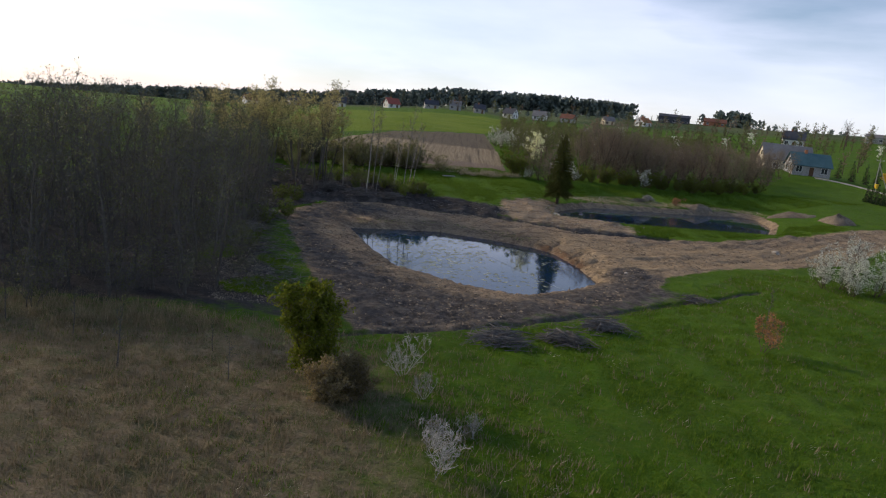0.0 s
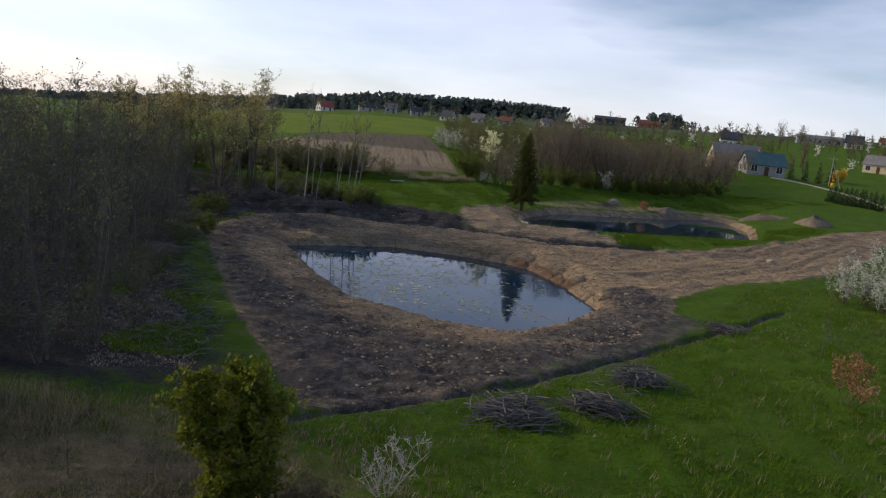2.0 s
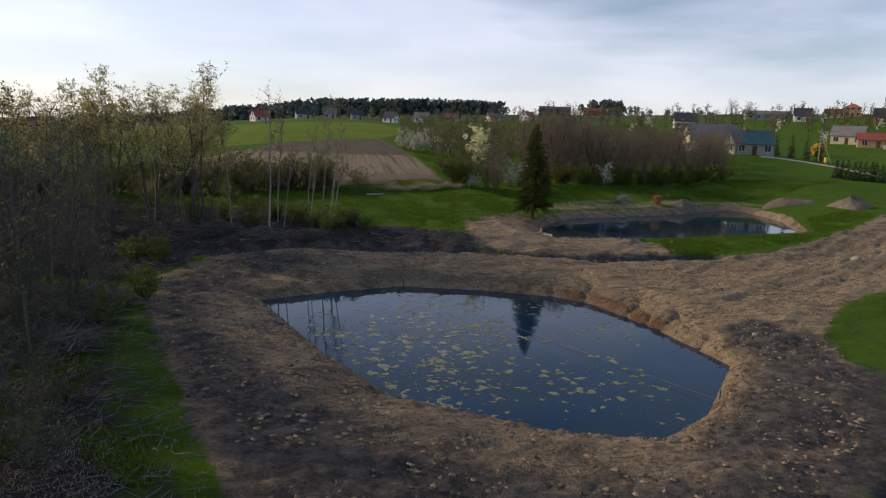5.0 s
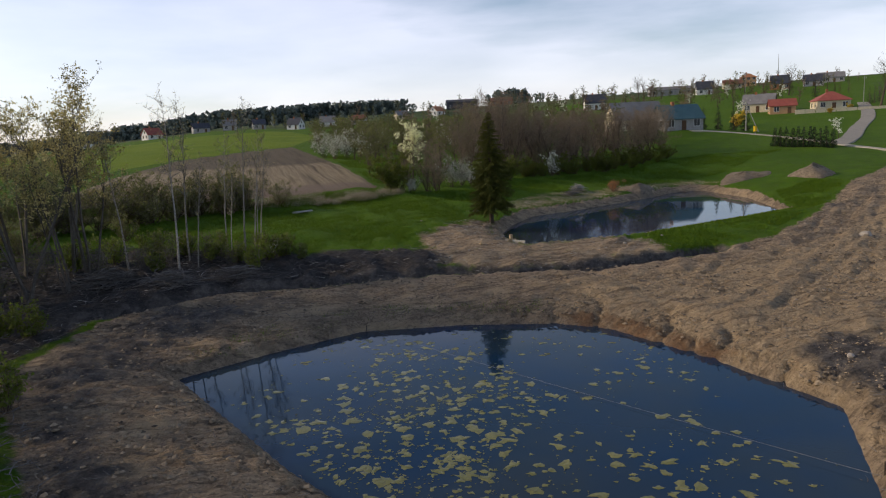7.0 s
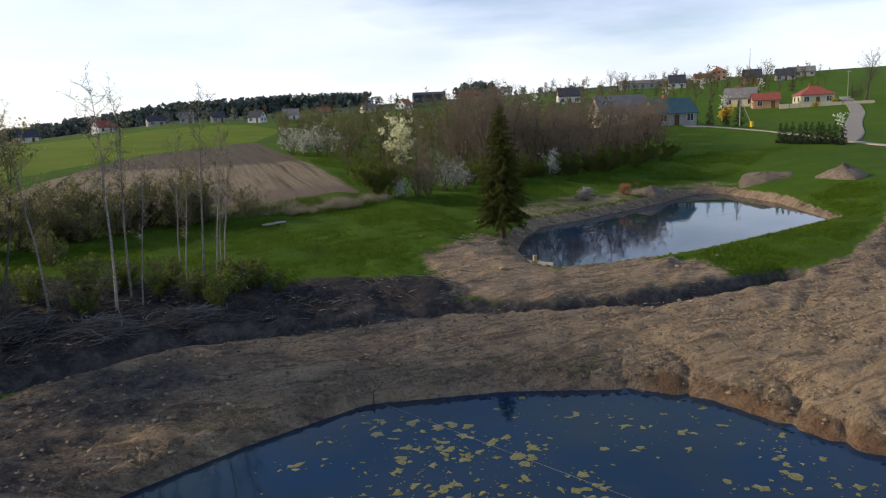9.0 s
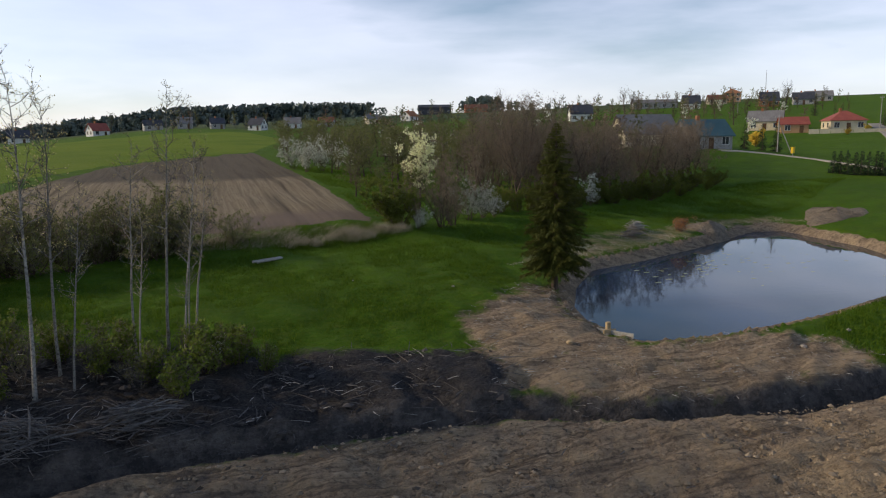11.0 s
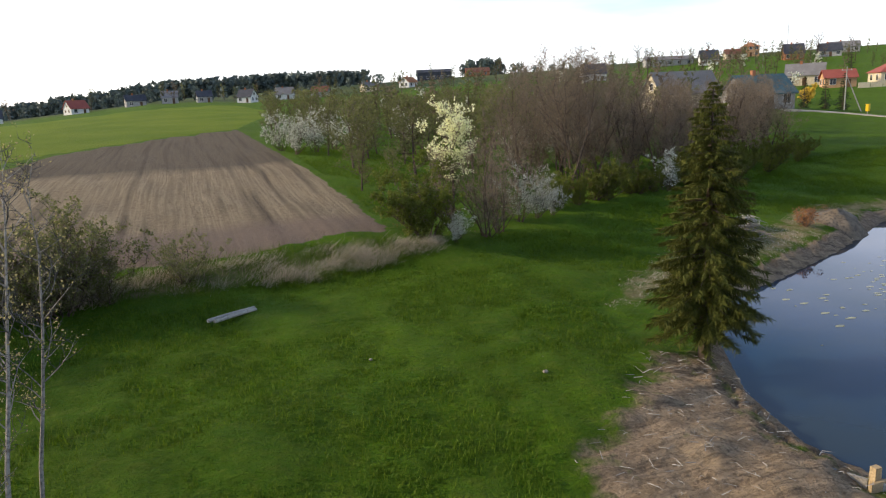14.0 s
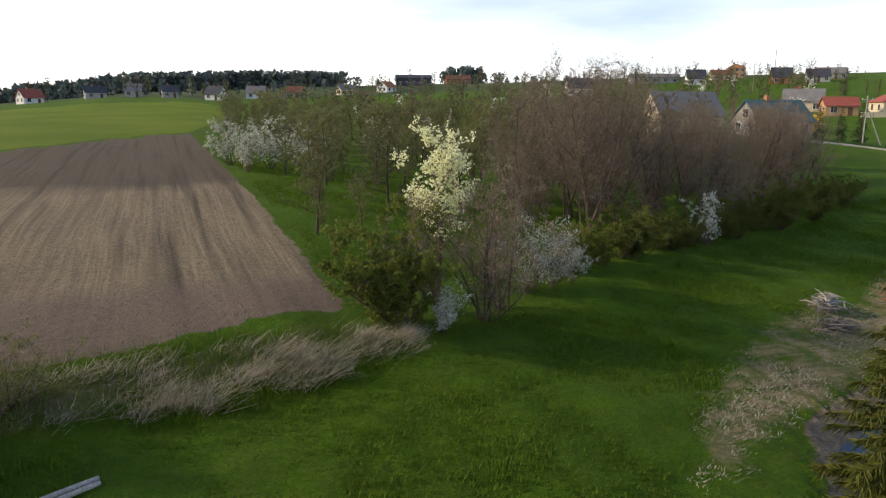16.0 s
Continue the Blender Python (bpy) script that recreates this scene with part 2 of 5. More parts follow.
    rough_sum = maths(n, l, "ADD", maths(n, l, "MULTIPLY", fine, 0.5), maths(n, l, "MULTIPLY", drag, 0.4))
    bp = n.new("ShaderNodeBump")
    bp.inputs["Strength"].default_value, bp.inputs["Distance"].default_value = 1.0, 0.22
    l.new(rough_sum, bp.inputs["Height"])
    bp2 = n.new("ShaderNodeBump")
    bp2.inputs["Strength"].default_value, bp2.inputs["Distance"].default_value = 0.7, 0.05
    l.new(grit, bp2.inputs["Height"])
    l.new(bp.outputs["Normal"], bp2.inputs["Normal"])
    l.new(bp2.outputs["Normal"], bsdf.inputs["Normal"])
    return m


def water_material():
    m, n, l, bsdf = nodes_of("pond_water", 0.03)
    geo = n.new("ShaderNodeNewGeometry")
    col = mix_colour(n, l, noise_of(n, l, geo.outputs["Position"], 0.15, 3.0), (0.004, 0.028, 0.075), (0.020, 0.036, 0.050))
    l.new(col, bsdf.inputs["Base Color"])
    bsdf.inputs["IOR"].default_value = 1.33
    bp = n.new("ShaderNodeBump")
    bp.inputs["Strength"].default_value, bp.inputs["Distance"].default_value = 0.05, 0.02
    l.new(noise_of(n, l, geo.outputs["Position"], 1.6, 3.0, 0.2, 0.8), bp.inputs["Height"])
    l.new(bp.outputs["Normal"], bsdf.inputs["Normal"])
    return m


GRAVEL = mottled("pale_gravel", (0.36, 0.33, 0.28), (0.48, 0.44, 0.37), (0.26, 0.24, 0.2), scale=0.6, fine=6, bump=0.4)
GROUND, WATER = ground_material(), water_material()
BARK_GREY = mottled("grey_bark", (0.085, 0.078, 0.070), (0.14, 0.128, 0.112), scale=4, fine=30)
BARK_BROWN = mottled("brown_bark", (0.075, 0.055, 0.042), (0.13, 0.095, 0.070), scale=4, fine=30)
BARK_PALE = mottled("pale_bark", (0.26, 0.245, 0.215), (0.36, 0.34, 0.30), (0.08, 0.075, 0.07), scale=2, fine=9)
TWIG_GREY = mottled("grey_twigs", (0.078, 0.077, 0.075), (0.125, 0.122, 0.118), bump=0)
TWIG_BROWN = mottled("brown_twigs", (0.185, 0.150, 0.122), (0.26, 0.215, 0.170), bump=0)
TWIG_STRAW = mottled("bleached_twigs", (0.32, 0.30, 0.27), (0.46, 0.44, 0.39), bump=0)
LEAF_HAZE = leafy("young_grey_green_leaves", (0.085, 0.098, 0.040), (0.145, 0.150, 0.070))
LEAF_PALE = leafy("pale_willow_leaves", (0.36, 0.32, 0.13), (0.52, 0.46, 0.22), 0.5)
LEAF_OLIVE = leafy("olive_leaves", (0.12, 0.132, 0.042), (0.19, 0.195, 0.074), 0.4)
LEAF_MOSS = leafy("mossy_green_leaves", (0.095, 0.120, 0.008), (0.165, 0.185, 0.020), 0.45)
LEAF_TAN = leafy("olive_brown_leaves", (0.17, 0.135, 0.060), (0.26, 0.205, 0.100), 0.4)
LEAF_DULL = leafy("dull_green_leaves", (0.110, 0.138, 0.020), (0.175, 0.200, 0.042), 0.45)
LEAF_GREEN = leafy("fresh_green_leaves", (0.105, 0.150, 0.020), (0.165, 0.205, 0.042), 0.4)
LEAF_BUD = leafy("reddish_brown_buds", (0.17, 0.130, 0.090), (0.26, 0.205, 0.140), 0.4)
LEAF_RUST = leafy("rust_coloured_leaves", (0.30, 0.135, 0.055), (0.42, 0.21, 0.095))
LEAF_GOLD = leafy("yellow_blossom", (0.50, 0.36, 0.04), (0.62, 0.46, 0.08))
PETAL = leafy("white_blossom", (0.55, 0.57, 0.44), (0.80, 0.80, 0.70), 0.3)
PETAL_CREAM = leafy("cream_blossom", (0.62, 0.63, 0.34), (0.82, 0.81, 0.56), 0.4)
NEEDLE = leafy("spruce_needles", (0.052, 0.068, 0.010), (0.135, 0.140, 0.024), 0.25)
NEEDLE_DARK = leafy("dark_conifer_needles", (0.014, 0.032, 0.013), (0.034, 0.058, 0.022), 0.1)
STRAW = leafy("dry_straw", (0.34, 0.30, 0.22), (0.60, 0.54, 0.42), 0.3)
BLADE = leafy("grass_blades", (0.052, 0.112, 0.004), (0.125, 0.195, 0.012), 0.4)
BLADE_DRY = leafy("withered_grass_blades", (0.15, 0.14, 0.065), (0.32, 0.25, 0.16), 0.25)
ALGAE = mottled("floating_algae", (0.20, 0.195, 0.035), (0.30, 0.275, 0.07), (0.12, 0.125, 0.035), scale=2, fine=8, bump=0.5, roughness=0.7)
film = ALGAE.node_tree.nodes["Principled BSDF"]
film.inputs["Coat Weight"].default_value, film.inputs["Coat Roughness"].default_value, film.inputs["Coat IOR"].default_value = 1.0, 0.06, 1.33
STONE = mottled("fieldstone", (0.30, 0.27, 0.23), (0.42, 0.38, 0.32), scale=5, fine=25)
SPOIL = mottled("dumped_earth", (0.17, 0.135, 0.090), (0.265, 0.215, 0.150), (0.075, 0.06, 0.05), scale=1.1, fine=5, bump=0.8)
WOOD_GREY = mottled("weathered_wood", (0.30, 0.29, 0.26), (0.42, 0.40, 0.36), scale=2, fine=14)
WOOD_FRESH = mottled("fresh_cut_wood", (0.42, 0.31, 0.17), (0.52, 0.40, 0.24), scale=3, fine=20)
CONCRETE = mottled("grey_concrete", (0.26, 0.25, 0.235), (0.36, 0.35, 0.33), scale=1, fine=12)
PLASTER_WHITE = mottled("white_plaster", (0.66, 0.66, 0.64), (0.78, 0.77, 0.74), (0.5, 0.5, 0.48), scale=0.6, fine=5, bump=0.1, spread=0.05)
PLASTER_CREAM = mottled("cream_plaster", (0.58, 0.50, 0.34), (0.66, 0.58, 0.42), (0.45, 0.38, 0.27), scale=0.6, fine=5, bump=0.1, spread=0.08)
PLASTER_ORANGE = mottled("orange_plaster", (0.44, 0.27, 0.14), (0.50, 0.32, 0.18), (0.42, 0.2, 0.1), scale=0.6, fine=5, bump=0.1, spread=0.05)
PLASTER_GREY = mottled("grey_render", (0.33, 0.32, 0.31), (0.43, 0.42, 0.40), (0.22, 0.21, 0.2), scale=0.7, fine=5, bump=0.15, spread=0.1)
BRICK_RED = mottled("red_brick_wall", (0.33, 0.13, 0.065), (0.42, 0.18, 0.09), (0.24, 0.1, 0.06), scale=0.8, fine=6, spread=0.05)
ROOF_TEAL = mottled("teal_sheet_roof", (0.045, 0.105, 0.125), (0.07, 0.14, 0.16), (0.035, 0.075, 0.085), scale=0.7, fine=6, roughness=0.5, bump=0.1, spread=0.03)
ROOF_RED = mottled("red_tile_roof", (0.28, 0.075, 0.055), (0.35, 0.10, 0.070), (0.20, 0.055, 0.045), scale=0.7, fine=6, roughness=0.6, spread=0.08)
ROOF_ORANGE = mottled("orange_tile_roof", (0.34, 0.15, 0.075), (0.40, 0.19, 0.10), (0.36, 0.14, 0.06), scale=0.7, fine=6, spread=0.08)
ROOF_DARK = mottled("dark_slate_roof", (0.045, 0.050, 0.062), (0.075, 0.080, 0.095), (0.03, 0.03, 0.04), scale=0.7, fine=6, roughness=0.6, spread=0.1)
ROOF_GREY = mottled("grey_fibre_cement_roof", (0.17, 0.165, 0.165), (0.235, 0.23, 0.23), (0.11, 0.11, 0.11), scale=0.5, fine=5, spread=0.1)
ROOF_BROWN = mottled("brown_tile_roof", (0.15, 0.065, 0.045), (0.20, 0.09, 0.06), (0.1, 0.05, 0.04), scale=0.7, fine=6, spread=0.08)
PANE = nodes_of("window_glass", 0.08)[0]
PANE.node_tree.nodes["Principled BSDF"].inputs["Base Color"].default_value = (0.03, 0.035, 0.045, 1)
FRAME_WHITE = mottled("white_window_frame", (0.70, 0.70, 0.69), (0.78, 0.78, 0.76), bump=0, spread=0.03)
DOOR_BROWN = mottled("brown_door", (0.12, 0.065, 0.035), (0.16, 0.09, 0.05), bump=0.1)
YELLOW_BOX = mottled("yellow_painted_metal", (0.72, 0.46, 0.01), (0.78, 0.52, 0.02), (0.6, 0.36, 0.01), bump=0.05, roughness=0.5, spread=0.02)
ROPE = mottled("pale_rope", (0.22, 0.24, 0.27), (0.30, 0.32, 0.34), bump=0)


# ---- mesh helpers ----
def link_mesh(name, verts, faces, material, smooth=False):
    me = bpy.data.meshes.new(name)
    me.from_pydata([tuple(p) for p in verts], [], faces)
    me.materials.append(material)
    if smooth:
        me.shade_smooth()
    me.update()
    return new(name, me)


def part(name, shape, material, parent, label="", smooth=False):
    ob = link_mesh(name, shape.v, shape.f, material, smooth)
    ob.parent = parent
    return tagged(ob, label)


def empty(name, x, y, z, turn=0.0, scale=1.0, label="", category="", group="", kind=""):
    ob = new(name)
    ob.empty_display_size = 0.3
    ob.matrix_basis = pose(x, y, z, 0, 0, turn) @ Matrix.Scale(scale, 4)
    return tagged(ob, label, category, group, kind)


class Shape:
    """Corners and faces of one mesh in the making."""

    def __init__(self):
        self.v, self.f = [], []

    def tube(self, path, radii, sides=4, closed=True):
        """A tapered tube along a path; a last radius of 0 makes a point."""
        first = len(self.v)
        rings = []
        for i, p in enumerate(path):
            a, b = Vector(path[max(i - 1, 0)]), Vector(path[min(i + 1, len(path) - 1)])
            way = (b - a).normalized() if (b - a).length > 1e-6 else Vector((0, 0, 1))
            side = way.cross(Vector((0, 0, 1)) if abs(way.z) < 0.9 else Vector((1, 0, 0))).normalized()
            up = side.cross(way)
            if radii[i] <= 0:
                rings.append([len(self.v)])
                self.v.append(Vector(p))
                continue
            rings.append(list(range(len(self.v), len(self.v) + sides)))
            for k in range(sides):
                w = 2 * math.pi * k / sides
                self.v.append(Vector(p) + radii[i] * (math.cos(w) * side + math.sin(w) * up))
        for r, s in zip(rings, rings[1:]):
            for k in range(sides):
                j = (k + 1) % sides
                if len(s) == 1:
                    self.f.append((r[k], r[j], s[0]))
                elif len(r) > 1:
                    self.f.append((r[k], r[j], s[j], s[k]))
        if closed:
            for r, flip in ((rings[0], True), (rings[-1], False)):
                if len(r) > 2:
                    self.f.append(tuple(reversed(r)) if flip else tuple(r))
        return self

    def box(self, x0, y0, z0, x1, y1, z1):
        n = len(self.v)
        self.v += [Vector(p) for p in ((x0, y0, z0), (x1, y0, z0), (x1, y1, z0), (x0, y1, z0), (x0, y0, z1), (x1, y0, z1), (x1, y1, z1), (x0, y1, z1))]
        self.f += [tuple(n + k for k in q) for q in ((3, 2, 1, 0), (4, 5, 6, 7), (0, 1, 5, 4), (1, 2, 6, 5), (2, 3, 7, 6), (3, 0, 4, 7))]
        return self

    def leaf(self, p, size, rng, flat=0.0):
        """A small folded leaf of two triangles."""
        a = Vector((rng.gauss(0, 1), rng.gauss(0, 1), rng.gauss(0, 1) * (1 - flat))).normalized() * size
        b = Vector((rng.gauss(0, 1), rng.gauss(0, 1), rng.gauss(0, 1) * (1 - flat)))
        b = (b - a * (b.dot(a) / a.dot(a))).normalized() * size * 0.55
        n = len(self.v)
        p = Vector(p)
        self.v += [p - a * 0.5, p + b, p + a, p - b]
        self.f += [(n, n + 1, n + 2), (n, n + 2, n + 3)]

    def blade(self, p, way, width):
        """A thin upright blade: a two-sided sliver that narrows to a tip."""
        n = len(self.v)
        p, way = Vector(p), Vector(way)
        side = way.cross(Vector((0.3, 0.2, 1.0))).normalized() * width
        self.v += [p - side, p + side, p + way]
        self.f.append((n, n + 1, n + 2))


# ---- the lie of the land ----
POND_A = [(-11.4, 78.4), (-6.8, 80.7), (-1.5, 82.7), (4.5, 81.4), (9.6, 79.2), (11.7, 76.9), (13.4, 70.2), (14.2, 63.6), (9.4, 57.4), (5.8, 54.8), (1.8, 55.8), (-3.7, 59.5), (-7.0, 66.4)]
POND_B = [(15.0, 95.0), (19.2, 94.6), (27.0, 95.7), (36.0, 98.2), (45.0, 101.0), (50.6, 112.6), (52.3, 123.6), (48.5, 124.0), (37.0, 118.0), (28.0, 114.2), (22.6, 112.5), (18.3, 107.5), (15.4, 102.8), (14.3, 99.0)]
SOIL = [(-19.6, 78.5), (-16.7, 71.4), (-10.5, 52.3), (-4.9, 39.4), (-1.6, 39.6), (1.2, 41.4), (5.1, 46.2), (12.6, 52.4), (18.6, 60.0), (20.6, 65.2), (27.4, 72.4), (48.0, 84.6), (80.0, 118.0), (60.0, 107.0), (44.0, 95.0), (33.0, 88.9), (23.0, 86.1), (18.0, 86.3), (10.0, 87.3), (5.0, 89.4), (-1.0, 89.9), (-8.7, 89.4), (-15.0, 87.6)]
DITCH = [(-30.0, 84.0), (-15.0, 88.6), (-8.7, 90.4), (-1.0, 90.9), (5.2, 90.4), (10.2, 88.4), (16.0, 87.5), (21.0, 87.3), (27.0, 88.0)]
DRAIN = [(-6.0, 38.3), (-4.4, 39.0), (0.6, 41.3), (5.0, 44.3), (9.1, 47.5), (15.7, 52.8), (22.0, 58.0), (29.1, 64.2)]
TRACKS = [[(-9.0, 86.0), (4.0, 86.4), (14.0, 84.2), (24.0, 83.8), (38.0, 89.0), (60.0, 104.0)], [(15.0, 69.0), (24.0, 75.5), (38.0, 83.5), (58.0, 100.0)], [(14.0, 74.0), (26.0, 80.0), (46.0, 91.0)]]

def smooth(a, b, v):
    q = np.clip((v - a) / (b - a), 0.0, 1.0)
    return q * q * (3 - 2 * q)

def outline_distance(pts, x, y, closed=True):
    """Distance to an outline; negative inside a closed one."""
    best = np.full(np.shape(x), 1e9)
    inside = np.zeros(np.shape(x), bool)
    for (ax, ay), (bx, by) in zip(pts, pts[1:] + pts[:1] if closed else pts[1:]):
        u = np.clip(((x - ax) * (bx - ax) + (y - ay) * (by - ay)) / ((bx - ax) ** 2 + (by - ay) ** 2), 0, 1)
        best = np.minimum(best, np.hypot(x - ax - u * (bx - ax), y - ay - u * (by - ay)))
        if closed:
            inside ^= ((ay > y) != (by > y)) & (x < (bx - ax) * (y - ay) / (by - ay + 1e-12) + ax)
    return np.where(inside, -best, best) if closed else best

def base_height(x, y):
    z = 1.0 + 2.4 * smooth(78, 108, y) + 0.06 * np.clip(y - 108, 0, 42) + 0.033 * np.clip(y - 150, 0, 300)
    z = z + 1.0 * smooth(117, 125, y) * smooth(26, 6, x)
    z = z + 0.032 * np.maximum(y - 450, 0) * smooth(-0.26, 0.2, x / np.maximum(y, 50.0)) * smooth(0.5, 0.27, x / np.maximum(y, 50.0)) * smooth(2600, 700, y)
    s = x - 110 + (y - 200) * 0.3
    z = z + 0.065 * 0.5 * (s + np.sqrt(s * s + 900)) * smooth(-300, 0, s) * smooth(800, 470, np.hypot(x, y))
    z = z - 0.085 * np.maximum(-x - 15, 0) * smooth(150, 420, y)
    z = z + 2.3 * np.exp(-((x - 83) ** 2 + (y - 179) ** 2) / (2 * 13.0 ** 2))
    return z
def height(x, y):
    z = base_height(x, y)
    z = z - 1.4 * np.exp(-(outline_distance(DITCH, x, y, False) / 0.8) ** 2)
    z = z - 0.32 * np.exp(-(outline_distance(DRAIN, x, y, False) / 0.3) ** 2)
    for wheels in TRACKS:
        z = z - 0.09 * np.exp(-((outline_distance(wheels, x, y, False) - 0.85) / 0.28) ** 2)
    # a steep lip at the water, then a gentle rise
    d = outline_distance(POND_B, x, y)
    u = np.maximum(d, 0.0)
    lip = 0.22 + 0.48 * smooth(99.0, 108.0, y + 0.25 * (30.0 - x))
    z = np.where(d > 0, np.minimum(z, 1.8 + lip * (1 - np.exp(-u / 0.5)) + 0.14 * u), 1.8 + np.maximum(0.5 * d, -1.5))
    d = outline_distance(POND_A, x, y)
    u = np.maximum(d, 0.0)
    return np.where(d > 0, np.minimum(z, 0.55 * (1 - np.exp(-u / 0.45)) + 0.13 * u), np.maximum(0.5 * d, -1.5))


def land(x, y):
    return float(height(np.array([float(x)]), np.array([float(y)]))[0])


FIELD = [(8.3, 124.2), (6.4, 212.0), (-4.0, 202.0), (-17.0, 182.0), (-25.0, 140.0), (-27.0, 123.0), (-2.6, 121.8)]
LUSH = [(6.4, 213.5), (-4.0, 203.5), (-18.0, 183.5), (-30.0, 150.0), (-75.0, 190.0), (-60.0, 310.0), (18.0, 372.0), (24.0, 300.0)]
SANDY = [(14.0, 62.0), (13.8, 71.0), (12.0, 77.5), (10.0, 80.0), (12.0, 84.0), (22.0, 84.0), (36.0, 87.0), (52.0, 95.0), (52.0, 88.0), (34.0, 77.0), (26.0, 72.0), (20.0, 65.5)]
SPIT = [(5.6, 91.5), (6.2, 99.4), (9.6, 102.0), (12.9, 105.4), (16.0, 105.0), (13.6, 99.0), (14.3, 94.0), (21.0, 93.6), (24.0, 91.5), (24.0, 87.0), (16.0, 87.0), (9.0, 89.0)]
SHORE = [(14.3, 110.3), (20.6, 115.2), (24.1, 117.2), (34.5, 121.6), (44.0, 127.0), (54.0, 127.0), (56.0, 118.0), (53.0, 124.5), (48.0, 124.8), (36.5, 119.0), (28.0, 115.2), (21.8, 113.4)]
STRAW_BANK = [(15.8, 110.0), (16.2, 112.4), (19.4, 115.6), (24.0, 118.6), (33.0, 123.4), (36.0, 122.6), (28.0, 117.4), (24.4, 115.6), (20.8, 113.4)]
BRUSHLAND = [(-48.0, 82.0), (-20.0, 80.0), (-15.0, 88.4), (-8.7, 90.0), (-1.0, 90.4), (5.0, 90.0), (7.5, 92.0), (6.5, 95.5), (1.5, 96.6), (-5.0, 98.6), (-12.0, 101.4), (-20.0, 104.6), (-30.0, 107.0), (-48.0, 104.0)]
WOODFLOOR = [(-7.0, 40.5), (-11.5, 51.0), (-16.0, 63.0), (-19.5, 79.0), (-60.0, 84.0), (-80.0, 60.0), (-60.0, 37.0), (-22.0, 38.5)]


def graded(lo, hi, step, far, grow=1.13):
    """Grid lines, fine from lo to hi and wider and wider beyond."""
    lines = list(np.arange(lo, hi + step * 0.5, step))
    s, a = step, lo
    while a > -far:
        s *= grow
        a -= s
        lines.insert(0, a)
    s, b = step, hi
    while b < far:
        s *= grow
        b += s
        lines.append(b)
    return np.array(lines)


def lumps(x, y, cell, seed):
    """Smooth lattice noise from -1 to 1."""
    table = np.random.RandomState(seed).uniform(-1, 1, (128, 128))
    u, v = x / cell, y / cell
    i, j = np.floor(u).astype(int), np.floor(v).astype(int)
    fu, fv = u - i, v - j
    fu, fv = fu * fu * (3 - 2 * fu), fv * fv * (3 - 2 * fv)
    at = lambda a, b: table[(i + a) % 128, (j + b) % 128]
    return (at(0, 0) * (1 - fu) + at(1, 0) * fu) * (1 - fv) + (at(0, 1) * (1 - fu) + at(1, 1) * fu) * fv


def dug_relief(x, y):
    """Scrape marks left by the digger: ridges along the bank, blade steps, lumps and washed-out gullies."""
    c, n = math.cos(radians(12)), math.sin(radians(12))
    along, across = x * c + y * n, -x * n + y * c
    z = 0.10 * lumps(along / 4.0, across, 0.8, 1) + 0.07 * lumps(along / 3.0, across, 0.42, 2) + 0.10 * lumps(x, y, 2.3, 3) + 0.06 * lumps(x, y, 0.6, 4)
    c, n = math.cos(radians(38)), math.sin(radians(38))
    along, across = x * c + y * n, -x * n + y * c
    tracks = 0.12 * lumps(along / 9.0, across, 0.7, 5) + 0.05 * lumps(along / 6.0, across, 0.36, 6)
    z = z + (tracks - 0.5 * z) * smooth(14.0, 22.0, x)
    return z


# small gullies washed into the sandy lip
GULLIES = [[(11.2, 77.8), (12.4, 79.2), (12.6, 80.6)], [(12.6, 73.6), (14.0, 74.6), (14.6, 76.0)], [(13.3, 70.4), (14.8, 70.9), (15.4, 71.9)], [(14.0, 66.6), (15.2, 67.4)], [(9.4, 79.6), (10.2, 81.2)], [(13.0, 71.6), (13.9, 72.4)]]


